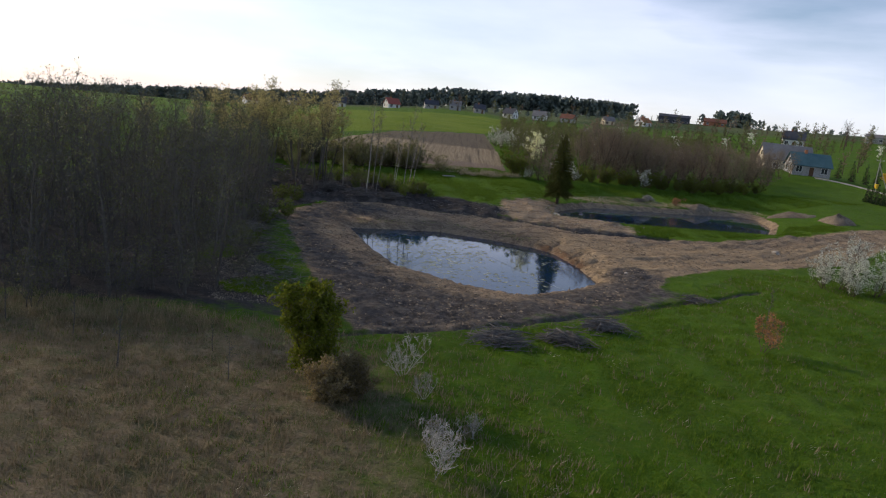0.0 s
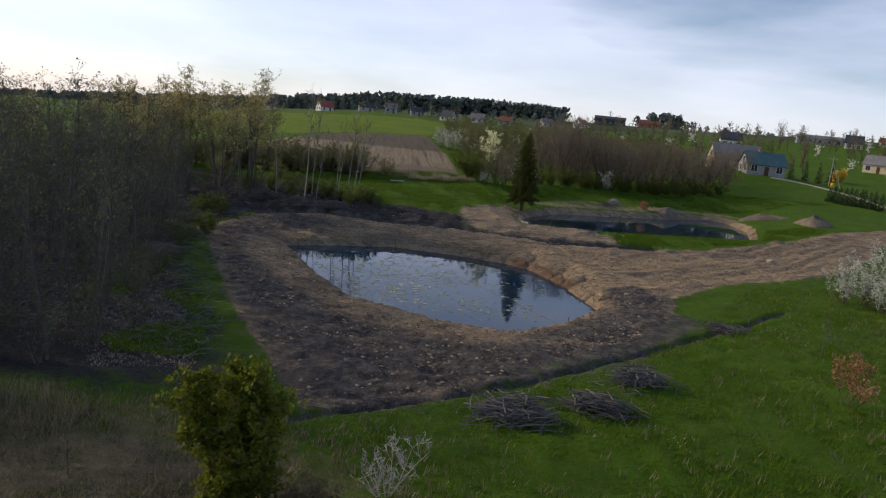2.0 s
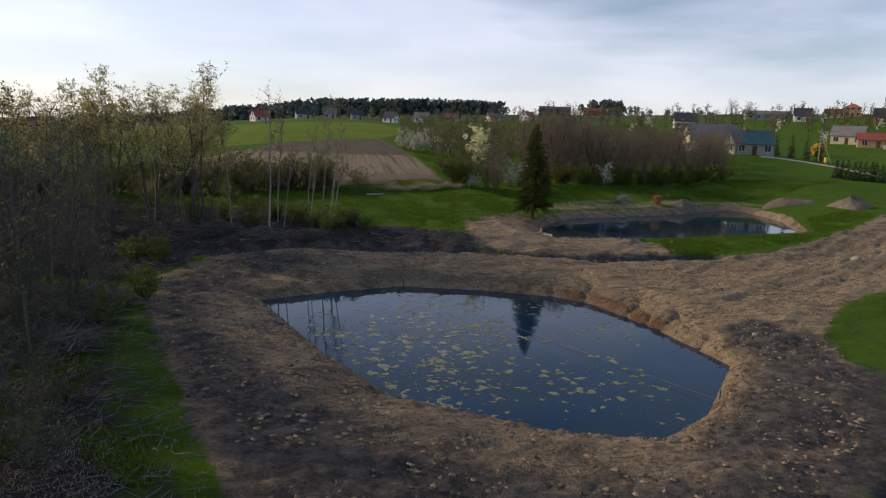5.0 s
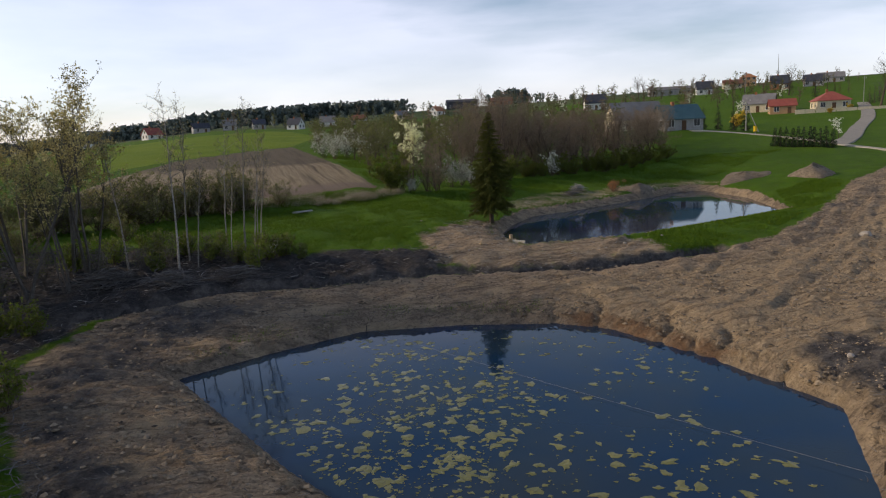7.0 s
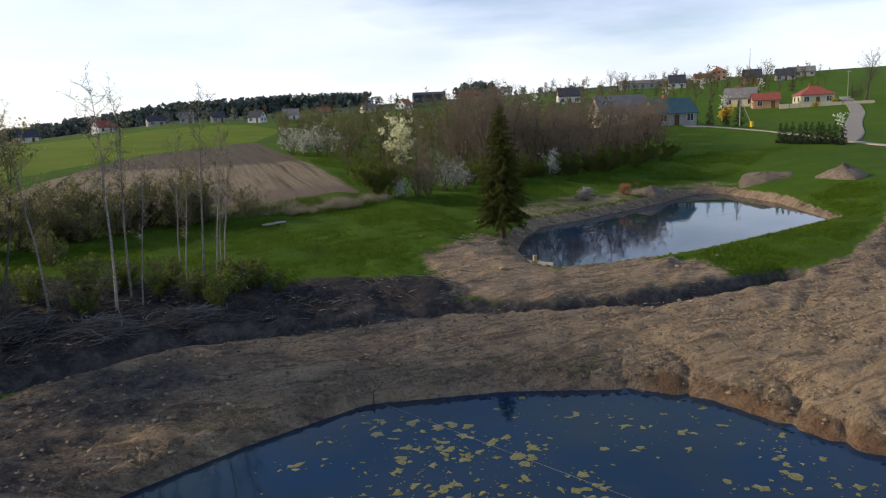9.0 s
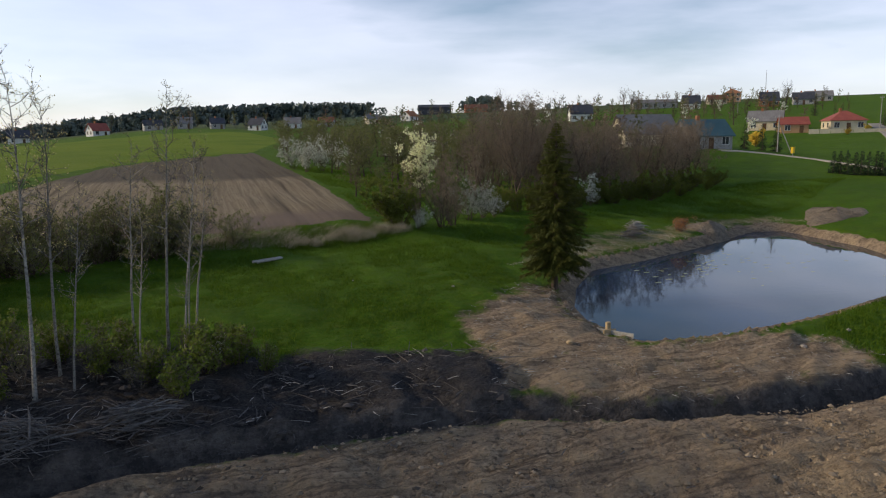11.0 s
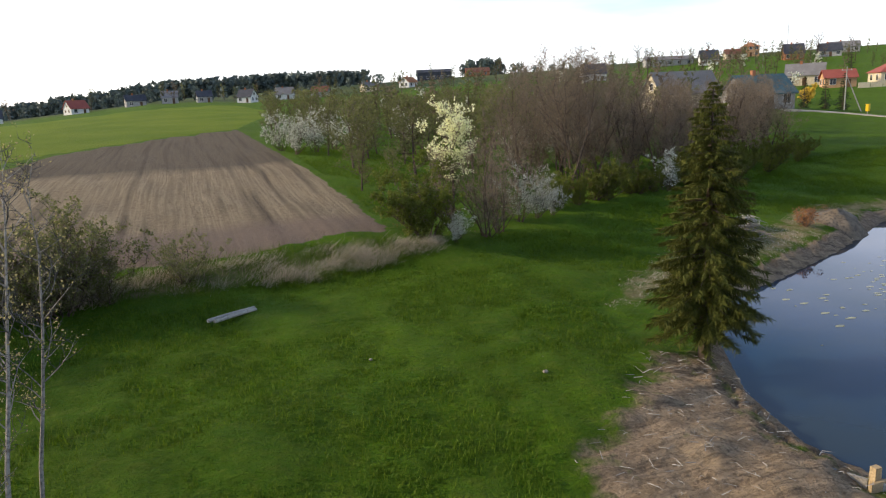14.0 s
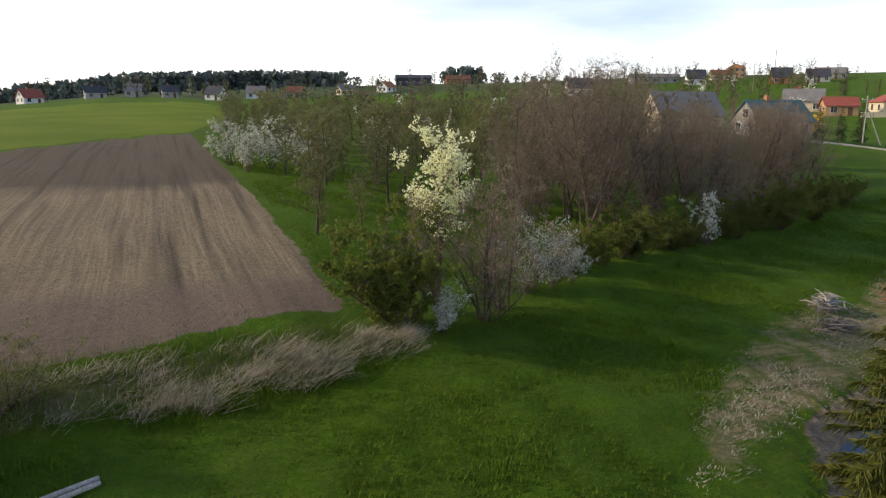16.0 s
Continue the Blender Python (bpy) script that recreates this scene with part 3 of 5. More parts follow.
def make_ground():
    xs, ys = graded(-22.0, 50.0, 0.25, 3800.0, 1.055), graded(36.0, 108.0, 0.25, 3800.0, 1.05)
    x, y = np.meshgrid(xs, ys)
    z = height(x, y)
    wet = np.minimum(outline_distance(POND_A, x, y), outline_distance(POND_B, x, y))
    rough = sum(a * np.sin(k * (x * c + y * s) + p) for a, k, c, s, p in ((0.05, 0.55, 0.8, 0.6, 1.0), (0.035, 0.9, -0.5, 0.86, 2.0), (0.03, 1.7, 0.97, 0.2, 0.4), (0.02, 2.9, 0.3, -0.95, 1.3)))
    rng = np.random.RandomState(4)
    soil_d = outline_distance(SOIL, x, y)
    z += (rough + 0.035 * rng.randn(*x.shape) * smooth(2.0, -1.0, soil_d)) * smooth(0.3, 4.0, wet) * smooth(400.0, 150.0, np.hypot(x, y))
    bare = smooth(1.0, -0.5, np.minimum(soil_d, outline_distance(SPIT, x, y)))
    z += 1.15 * dug_relief(x, y) * bare * smooth(0.2, 1.6, wet)
    z += (0.30 * lumps(x, y, 1.1, 8) + 0.16 * lumps(x, y, 0.5, 9)) * smooth(1.0, -1.0, outline_distance(BRUSHLAND, x, y))
    z += 0.07 * lumps(x, y, 0.8, 10) * smooth(0.0, 2.0, soil_d) * smooth(0.5, 3.0, wet) * smooth(140.0, 100.0, y)
    for gully in GULLIES:
        z -= 0.30 * np.exp(-(outline_distance(gully, x, y, False) / 0.22) ** 2)
    # a clawed lip along the water
    z += 0.08 * rng.randn(*x.shape) * smooth(0.05, 0.5, wet) * smooth(2.2, 0.9, wet)
    ny, nx = x.shape
    idx = np.arange(nx * ny).reshape(ny, nx)
    quads = np.stack([idx[:-1, :-1], idx[:-1, 1:], idx[1:, 1:], idx[1:, :-1]], -1).reshape(-1, 4)
    me = bpy.data.meshes.new("ground")
    me.vertices.add(nx * ny)
    me.vertices.foreach_set("co", np.stack([x, y, z], -1).ravel())
    me.loops.add(quads.size)
    me.loops.foreach_set("vertex_index", quads.ravel())
    me.polygons.add(len(quads))
    me.polygons.foreach_set("loop_start", np.arange(0, quads.size, 4))
    me.update(calc_edges=True)
    me.shade_smooth()

    def weight(name, values):
        at = me.attributes.new(name, "FLOAT", "POINT")
        at.data.foreach_set("value", np.clip(values, 0, 1).ravel().astype(np.float32))

    def inside(pts, soft=1.2):
        return smooth(soft, -soft, outline_distance(pts, x, y))

    weight("soil", np.maximum.reduce([smooth(1.0, -1.0, soil_d), smooth(1.6, 0.4, wet), inside(SPIT, 1.6) * 0.72]))
    weight("sand", np.maximum.reduce([inside(SANDY, 4.0) * 0.95, inside(SPIT, 1.5) * 0.32, inside(SHORE, 1.0) * 0.5, inside(STRAW_BANK, 1.0) * 0.45]))
    weight("rust", smooth(1.5, 0.5, outline_distance(POND_A, x, y)) * smooth(8.0, 11.0, x) * smooth(68.0, 71.0, y) * 0.6)
    damp_area = [(-17.5, 73.0), (-10.8, 52.3), (-5.2, 39.2), (-1.6, 39.2), (4.1, 43.0), (12.3, 48.4), (20.8, 58.0), (18.0, 63.0), (15.6, 60.0), (9.6, 52.0), (2.0, 50.5), (-4.6, 54.5), (-9.6, 63.0), (-14.5, 73.0)]
    weight("damp", np.maximum.reduce([inside([(5.0, 50.0), (12.6, 52.0), (18.6, 59.6), (21.0, 65.0), (19.0, 69.5), (15.4, 68.0), (14.4, 62.5), (9.8, 56.6), (6.0, 53.6)], 1.6) * 0.72, inside(damp_area, 2.6) * 0.72, inside([(-20.0, 74.0), (-14.0, 73.0), (-11.5, 80.0), (-7.0, 85.5), (-5.0, 89.6), (-15.0, 88.0)], 2.6) * 0.64, smooth(1.7, 0.6, outline_distance(DITCH, x, y, False)) * 0.85, smooth(0.5, 0.1, outline_distance(DRAIN, x, y, False)) * 0.75]))
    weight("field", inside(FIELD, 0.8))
    weight("lush", inside(LUSH, 1.5))
    # over WOODFLOOR and BRUSHLAND this weight also darkens for shade
    weight("muck_shade", np.maximum.reduce([smooth(1.1, 0.5, outline_distance(DITCH, x, y, False)), inside(BRUSHLAND, 1.6) * 0.9, inside(WOODFLOOR, 4.0) * 0.8, inside([(-6.0, 38.0), (4.0, 42.0), (14.0, 49.0), (8.0, 53.0), (-2.0, 56.0), (-9.0, 58.0)], 3.0) * 0.45]))
    left = smooth(7.0, -7.0, x - 0.10 * (y - 20) + 0.02 * (y - 20) ** 2 * (y > 20)) * smooth(44.0, 33.0, y)
    weight("dry", np.maximum.reduce([0.80 * left, 0.42 * smooth(30.0, 20.0, y) * smooth(24.0, 0.0, x), 0.6 * smooth(2.2, 0.6, outline_distance([(-27.0, 119.0), (-2.0, 119.9), (3.0, 120.6), (9.5, 121.4)], x, y, False))]))
    weight("far", smooth(330.0, 520.0, y + 0.2 * np.abs(x)) + smooth(120.0, 260.0, -x))
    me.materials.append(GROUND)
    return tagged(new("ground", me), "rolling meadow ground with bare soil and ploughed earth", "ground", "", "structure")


PATH = [(84.0, 170.0), (90.0, 168.5), (95.0, 163.5), (96.0, 156.0), (94.5, 148.0), (93.0, 142.0), (92.0, 132.0), (88.0, 118.0)]
LANE = [(92.5, 141.0), (104.0, 149.0), (124.0, 166.5), (146.0, 184.0), (160.0, 197.0), (185.0, 222.0)]
ground = make_ground()


def pond(name, pts, level, label):
    cx, cy = sum(p[0] for p in pts) / len(pts), sum(p[1] for p in pts) / len(pts)
    ring = []
    for (ax, ay), (bx, by) in zip(pts, pts[1:] + pts[:1]):
        ring += [(ax + (bx - ax) * k / 4, ay + (by - ay) * k / 4) for k in range(4)]
    verts = [(cx, cy, level)] + [(cx + (px - cx) * 1.04, cy + (py - cy) * 1.04, level) for px, py in ring]
    n = len(ring)
    ob = link_mesh(name, verts, [(0, 1 + k, 1 + (k + 1) % n) for k in range(n)], WATER)
    return tagged(ob, label, "water", "", "structure")


def road(name, line, wide, label):
    """A strip of gravel laid along a line, following the land."""
    pts = []
    for (ax, ay), (bx, by) in zip(line, line[1:]):
        n = max(2, int(math.hypot(bx - ax, by - ay) / 1.5))
        pts += [(ax + (bx - ax) * k / n, ay + (by - ay) * k / n) for k in range(n)]
    pts.append(line[-1])
    for _ in range(6):
        pts = [pts[0]] + [tuple((a[i] + 2 * b[i] + c[i]) / 4 for i in (0, 1)) for a, b, c in zip(pts, pts[1:], pts[2:])] + [pts[-1]]
    r, verts = random.Random(7), []
    for k, (x, y) in enumerate(pts):
        a, c = pts[max(k - 1, 0)], pts[min(k + 1, len(pts) - 1)]
        w = Vector((c[0] - a[0], c[1] - a[1], 0)).normalized()
        for side, lift in ((-1.0, -0.3), (-0.85, 0.16), (0.85, 0.16), (1.0, -0.3)):
            q = side * wide / 2 * r.uniform(0.93, 1.07)
            px, py = x - w.y * q, y + w.x * q
            verts.append((px, py, land(px, py) + lift))
    faces = [(4 * k + j, 4 * k + j + 1, 4 * k + j + 5, 4 * k + j + 4) for k in range(len(pts) - 1) for j in range(3)]
    return tagged(link_mesh(name, verts, faces, GRAVEL), label, "road", "", "structure")


road("path", PATH, 1.5, "narrow gravel path along the meadow")
road("road", LANE, 3.6, "pale gravel lane climbing to the village")
pond("water_pond", POND_A, 0.0, "dark blue still water of a newly dug pond")
pond("water_upper_pond", POND_B, 1.8, "dark blue mirror-like water of the upper pond")


# ---- plants ----
def rand_way(rng, up):
    a = rng.uniform(0, 2 * math.pi)
    return Vector((math.cos(a) * math.cos(up), math.sin(a) * math.cos(up), math.sin(up)))


def limb(rng, start, way, length, bend, steps=3, rise=0.15):
    path, p, w = [Vector(start)], Vector(start), Vector(way).normalized()
    for _ in range(steps):
        w = (w + Vector((rng.gauss(0, bend), rng.gauss(0, bend), rng.gauss(0, bend) + rise))).normalized()
        p = p + w * (length / steps)
        path.append(p.copy())
    return path


def tree(name, seed, tall, girth, limbs, twigs, bark, twig_mat, leaf_mat=None, leaves=0, leaf=0.12, low=0.3, spread=0.3, upward=0.7, stems=1, lean=0.05, subtwigs=3, label="", category="tree", group="", crown_round=0.6, twig_r=0.012, leaf_name="foliage", fan=0.75):
    """A tree or a many-stemmed bush: trunk (with limbs), crown of twigs, foliage of many small leaves."""
    rng = random.Random(seed)
    top = empty(name, 0, 0, 0, label=label, category=category, group=group)
    wood, crown, foliage = Shape(), Shape(), Shape()
    for s in range(stems):
        if stems > 1:
            way = rand_way(rng, rng.uniform(fan if tall < 8 else 1.25, 1.45))
            base = Vector((rng.gauss(0, 0.12), rng.gauss(0, 0.12), -0.15)) * (1 + 0.05 * tall)
            height_s = tall * rng.uniform(0.65, 1.0)
        else:
            way, base, height_s = Vector((rng.gauss(0, lean), rng.gauss(0, lean), 1)), Vector((0, 0, -0.2)), tall
        trunk = limb(rng, base, way, height_s, 0.07 if stems > 1 else 0.035, 6, 0.06)
        r = girth * (1 if stems == 1 else rng.uniform(0.45, 0.9))
        wood.tube(trunk, [r * k for k in (1.25, 0.92, 0.78, 0.62, 0.46, 0.28, 0.0)], 6 if stems == 1 else 4)
        for k in range(limbs):
            u = low + (0.97 - low) * (k + rng.random()) / limbs
            i = min(int(u * 6), 5)
            start = trunk[i].lerp(trunk[i + 1], u * 6 - i)
            reach = tall * spread * (1 - abs((u - low) / (1 - low) - 0.35) ** 1.5 * crown_round) * rng.uniform(0.6, 1.15)
            bough = limb(rng, start, rand_way(rng, upward * rng.uniform(0.5, 1.3)), reach, 0.2, 3, 0.12)
            rb = r * (0.34 - 0.2 * u) + 0.006
            wood.tube(bough, [rb, rb * 0.75, rb * 0.5, 0.0], 3, False)
            for j in range(twigs):
                v = rng.uniform(0.2, 1.0) * 3
                q = min(int(v), 2)
                s0 = bough[q].lerp(bough[q + 1], v - q)
                twig = limb(rng, s0, rand_way(rng, rng.uniform(-0.1, 1.2)), reach * rng.uniform(0.25, 0.55), 0.3, 2, 0.15)
                crown.tube(twig, [twig_r, twig_r * 0.7, 0.0], 3, False)
                for _ in range(subtwigs):
                    s1 = twig[0].lerp(twig[2], rng.uniform(0.2, 1.0))
                    e1 = s1 + rand_way(rng, rng.uniform(-0.2, 1.2)) * reach * rng.uniform(0.1, 0.26)
                    crown.tube([s1, e1], [twig_r * 0.6, 0.0], 3, False)
                    for _ in range(leaves):
                        foliage.leaf(s1.lerp(e1, rng.uniform(0.1, 1.2)) + Vector((rng.gauss(0, 0.06), rng.gauss(0, 0.06), rng.gauss(0, 0.06))), leaf * rng.uniform(0.6, 1.4), rng)
    part("trunk", wood, bark, top)
    if crown.f:
        part("crown", crown, twig_mat, top)
    if foliage.f:
        part(leaf_name, foliage, leaf_mat, top)
    return top


def stand(protos, rng, spots, group="", size=(0.85, 1.15)):
    """Put a copy of one of the prototypes on each spot (x, y, or x, y, scale)."""
    for k, spot in enumerate(spots):
        x, y = spot[0], spot[1]
        s = spot[2] if len(spot) > 2 else rng.uniform(*size)
        proto = protos[k % len(protos)]
        if "used" not in proto:
            proto["used"] = 1
            ob = proto
        else:
            ob = copy_thing(proto, Matrix())
        ob.matrix_basis = pose(x, y, land(x, y), rng.gauss(0, 1.5), rng.gauss(0, 1.5), rng.uniform(0, 360)) @ Matrix.Scale(s, 4)
        if group:
            ob["group"] = group


def scatter(rng, area, gap, tries):
    """Spots inside an outline, no two nearer than gap."""
    xs, ys = [p[0] for p in area], [p[1] for p in area]
    spots = []
    cand = [(rng.uniform(min(xs), max(xs)), rng.uniform(min(ys), max(ys))) for _ in range(tries)]
    inside = outline_distance(area, np.array([c[0] for c in cand]), np.array([c[1] for c in cand])) < 0
    if gap <= 0:
        return [c for c, ok in zip(cand, inside) if ok]
    for c, ok in zip(cand, inside):
        if ok and all((c[0] - s[0]) ** 2 + (c[1] - s[1]) ** 2 > gap * gap for s in spots):
            spots.append(c)
    return spots


def spruce(seed, tall, reach, label, needle, group="", category="spruce tree", bare=0.13, rows=30, dense=1.0, fine=1.0):
    """A spruce: whorls of drooping boughs, each a stem with many short needle sprays."""
    rng = random.Random(seed)
    top = empty("spruce_tree", 0, 0, 0, label=label, category=category, group=group)
    trunk = Shape().tube([(0, 0, -0.3), (0.02, 0, tall * 0.3), (0, 0.03, tall * 0.7), (0, 0, tall)], [reach * 0.11, reach * 0.085, reach * 0.04, 0.0], 8)
    boughs, sprays = trunk, Shape()
    for k in range(rows):
        u = k / (rows - 1)
        z = tall * (bare + (0.985 - bare) * u)
        length = reach * (1 - u) ** 0.72 * (0.80 + 0.20 * smooth(0.0, 0.2, u)) + 0.12
        for j in range(int((10 - 4 * u) * (1.25 if fine < 1 else 1.0))):
            a = rng.uniform(0, 2 * math.pi)
            ln = length * rng.uniform(0.62, 1.12)
            out = Vector((math.cos(a), math.sin(a), 0))
            droop = rng.uniform(0.18, 0.38) * (1 - 0.8 * u)
            path = [Vector((0, 0, z)) + out * ln * s + Vector((0, 0, ln * (0.10 * s - droop * 2.0 * s * s + 0.85 * droop * s ** 3.2))) for s in (0, 0.35, 0.7, 1.0)]
            boughs.tube(path, [0.028 * (1 - u) + 0.008, 0.02 * (1 - u) + 0.006, 0.008, 0.0], 3, False)
            side = Vector((-out.y, out.x, 0))
            for i in range(max(4, int(ln * 13 * dense))):
                s = rng.uniform(0.12, 1.0)
                q = min(int(s * 3), 2)
                p = path[q].lerp(path[q + 1], s * 3 - q)
                w = (out * rng.uniform(0.2, 0.9) + side * rng.uniform(-1, 1) + Vector((0, 0, rng.uniform(-1.3, 0.05)))).normalized()
                e = p + w * rng.uniform(0.16, 0.40) * (0.6 + 0.5 * (1 - u))
                thick = rng.uniform(0.025, 0.05) * fine
                sprays.tube([p, p.lerp(e, 0.5), e], [thick * 0.6, thick, 0.0], 3, False)
    part("trunk", trunk, BARK_BROWN, top)
    part("needle_foliage", sprays, needle, top)
    return top


rng = random.Random(11)

# -- the spruce between the ponds
big_spruce = spruce(3, 10.4, 2.25, "dense dark green spruce standing on the bank of the upper pond", NEEDLE, rows=60, dense=5.6, fine=0.34, bare=0.14)
big_spruce.matrix_basis = pose(15.1, 104.7, land(15.1, 104.7) - 0.05)

# -- leafless wood beside the lower pond
alder = [tree("bare_alder_tree", 20 + k, 9.5 + 0.5 * k, 0.11, 22, 6, BARK_GREY, TWIG_GREY, LEAF_HAZE, 1, 0.09, low=0.12, spread=0.25, upward=0.85, subtwigs=3, label="slender grey alder with bare twiggy crown in a thicket", category="tree") for k in range(5)]
wood_spots = scatter(rng, [(-13.5, 43.0), (-16.5, 52.0), (-18.5, 62.0), (-21.0, 72.0), (-22.5, 84.0), (-42.0, 88.0), (-62.0, 78.0), (-52.0, 44.0), (-32.0, 38.0), (-20.0, 39.5)], 2.05, 2600)[:240]
stand(alder, rng, wood_spots, "trees of the bare wood", (0.72, 1.1))
thicket = [tree("bare_bush", 40 + k, 3.4, 0.035, 7, 5, BARK_GREY, TWIG_GREY, LEAF_HAZE, 1, 0.07, stems=7, low=0.2, spread=0.3, subtwigs=2, label="low bare grey bush at the edge of the wood", category="bush", twig_r=0.008) for k in range(3)]
stand(thicket, rng, scatter(rng, [(-11.5, 40.0), (-15.0, 52.0), (-17.5, 62.0), (-19.5, 76.0), (-22.0, 84.0), (-27.0, 80.0), (-22.0, 60.0), (-18.0, 46.0), (-34.0, 36.0), (-30.0, 34.0), (-18.0, 37.0)], 2.2, 300)[:40], "bushes at the wood's edge", (0.6, 1.1))

# -- tall willows with pale new leaves behind the wood
willow = [tree("willow_tree", 60 + k, 14.2, 0.17, 15, 6, BARK_GREY, TWIG_GREY, LEAF_PALE, 6, 0.085, low=0.50, spread=0.20, upward=1.0, stems=3, subtwigs=3, label="tall thin willow with pale yellow-green young leaves", category="tree") for k in range(3)]
stand(willow, rng, [(-31.0, 96.0, 0.95), (-28.0, 93.0, 0.96), (-24.5, 92.0, 0.95), (-20.6, 91.0, 0.95), (-19.0, 96.5, 0.97), (-17.6, 94.4, 0.97), (-22.4, 97.5, 0.98), (-34.0, 99.0, 0.85), (-37.5, 97.0, 0.76), (-26.5, 97.0, 0.96), (-42.0, 95.0, 0.7), (-47.0, 92.0, 0.66), (-30.0, 90.0, 0.84), (-51.0, 88.0, 0.62), (-18.6, 92.0, 0.86)], "row of tall willows")

# -- birches on the brushy bank
birch = [tree("birch_tree", 80 + k, 13.5, 0.085, 26, 6, BARK_PALE, TWIG_GREY, LEAF_PALE, 2, 0.045, low=0.42, spread=0.13, upward=0.75, subtwigs=2, lean=0.03, label="thin pale-barked birch with sparse young leaves", category="tree") for k in range(3)]
for x, y, s in ((-12.1, 95.6, 0.94), (-11.4, 97.0, 0.84), (-10.8, 96.0, 0.6), (-8.7, 98.8, 0.70), (-8.4, 97.0, 0.55), (-7.4, 99.4, 0.86), (-6.7, 98.8, 0.72), (-6.2, 99.4, 0.66), (-6.5, 97.4, 0.5), (-15.5, 96.5, 0.8)):
    stand(birch, rng, [(x, y, s)], "birches on the bank")
    birch = birch[1:] + birch[:1]

# -- bush row in front of the ploughed field
olive = [tree("brown_green_bush", 100 + k, 4.8, 0.05, 8, 6, BARK_BROWN, TWIG_BROWN, LEAF_OLIVE, 4, 0.075, stems=11, fan=0.35, low=0.05, spread=0.30, subtwigs=2, label="dense brownish green bush along the field edge", category="bush") for k in range(3)]
row_spots = [(-44 + 1.7 * k + rng.gauss(0, 0.5), 106.0 + 0.36 * (1.7 * k) + rng.gauss(0, 0.9), rng.uniform(0.8, 1.2)) for k in range(23)] + [(-43 + 2.9 * k + rng.gauss(0, 0.6), 107.6 + 0.36 * (2.9 * k) + rng.gauss(0, 0.9), rng.uniform(0.7, 1.05)) for k in range(13)]
stand(olive, rng, row_spots + [(-3.2, 119.6, 0.62), (-9.0, 117.5, 0.8), (-6.5, 118.4, 0.6), (-24.0, 104.0, 0.8), (-17.0, 107.0, 0.6), (-30.0, 103.0, 0.9)], "bush row along the field")
flower_low = tree("blossoming_shrub", 120, 2.3, 0.03, 6, 5, BARK_GREY, TWIG_GREY, PETAL, 2, 0.07, stems=7, low=0.4, spread=0.3, subtwigs=2, label="low shrub with small white flowers among branches", category="bush", leaf_name="blossom")
stand([flower_low], rng, [(-5.3, 97.4, 0.55)])
green_low = tree("green_shrub", 121, 2.2, 0.03, 7, 6, BARK_BROWN, TWIG_BROWN, LEAF_GREEN, 2, 0.09, stems=8, low=0.1, spread=0.32, subtwigs=2, label="low leafy green shrub on the brushy bank", category="bush")
stand([green_low], rng, [(-7.0, 94.4, 0.9), (-4.6, 96.8, 1.0), (-10.0, 97.0, 0.8), (-13.5, 95.0, 0.7), (-3.4, 96.0, 0.7), (-17.5, 74.0, 1.1), (-18.5, 69.0, 0.9), (-16.8, 58.0, 0.8), (-8.0, 96.0, 0.9), (-6.0, 96.4, 1.1), (-5.2, 98.2, 0.8), (-9.2, 98.2, 1.0), (-11.6, 98.6, 1.0), (-14.0, 99.0, 1.1), (-16.5, 98.0, 1.1), (-19.0, 97.0, 1.2), (-19.0, 84.5, 1.0), (-21.0, 86.0, 1.2)], "low green shrubs")
stand(thicket, rng, [(-10.2, 96.8, 0.7), (-8.4, 95.4, 0.6), (-6.8, 97.8, 0.6), (-12.8, 97.0, 0.8), (-14.6, 95.8, 0.8), (-17.0, 94.6, 0.9), (-20.5, 94.0, 1.0), (-22.5, 91.0, 1.0)], "bushes on the brushy bank")

# -- orchard and thicket between the meadow and the village
bloom_tall = tree("blossoming_tree", 130, 6.9, 0.12, 22, 7, BARK_BROWN, TWIG_BROWN, PETAL_CREAM, 9, 0.075, low=0.32, spread=0.31, upward=0.75, subtwigs=4, label="tall tree covered in cream-white blossom", category="tree", leaf_name="blossom")
stand([bloom_tall], rng, [(13.0, 125.8, 1.0)])
bloom = [tree("blossoming_bush", 133 + k, 4.3, 0.05, 8, 6, BARK_BROWN, TWIG_GREY, PETAL, 5, 0.055, stems=8, fan=0.45, low=0.15, spread=0.27, subtwigs=2, label="rounded bush covered in white blossom", category="bush", leaf_name="blossom") for k in range(2)]
stand(bloom, rng, [(17.8, 126.0, 0.95), (19.4, 126.5, 0.75), (20.6, 126.6, 0.6), (34.4, 132.4, 0.85), (9.0, 163.0, 1.15), (11.5, 166.0, 1.2), (14.5, 169.0, 1.1), (8.2, 168.0, 1.1), (17.0, 172.0, 1.0), (26.0, 176.0, 1.2), (37.0, 190.0, 1.3), (28.0, 148.0, 1.0), (33.0, 151.0, 1.1), (46.0, 168.0, 1.2), (55.0, 182.0, 1.2), (22.0, 190.0, 1.2), (44.0, 205.0, 1.3), (62.0, 205.0, 1.3), (12.3, 122.6, 0.45), (11.6, 121.6, 0.4)], "white blossoming bushes")
near_bloom = [(37.6, 69.5, 1.05), (39.8, 70.2, 1.35), (42.0, 68.5, 1.2), (38.8, 66.8, 0.8)]
stand(bloom, rng, near_bloom, "white blossoming bushes")
green_round = [tree("round_green_bush", 140 + k, 4.2, 0.05, 7, 5, BARK_BROWN, TWIG_BROWN, LEAF_DULL, 13, 0.075, stems=10, fan=0.2, low=0.03, spread=0.30, subtwigs=3, label="dense round yellow-green bush at the meadow edge", category="bush") for k in range(2)]
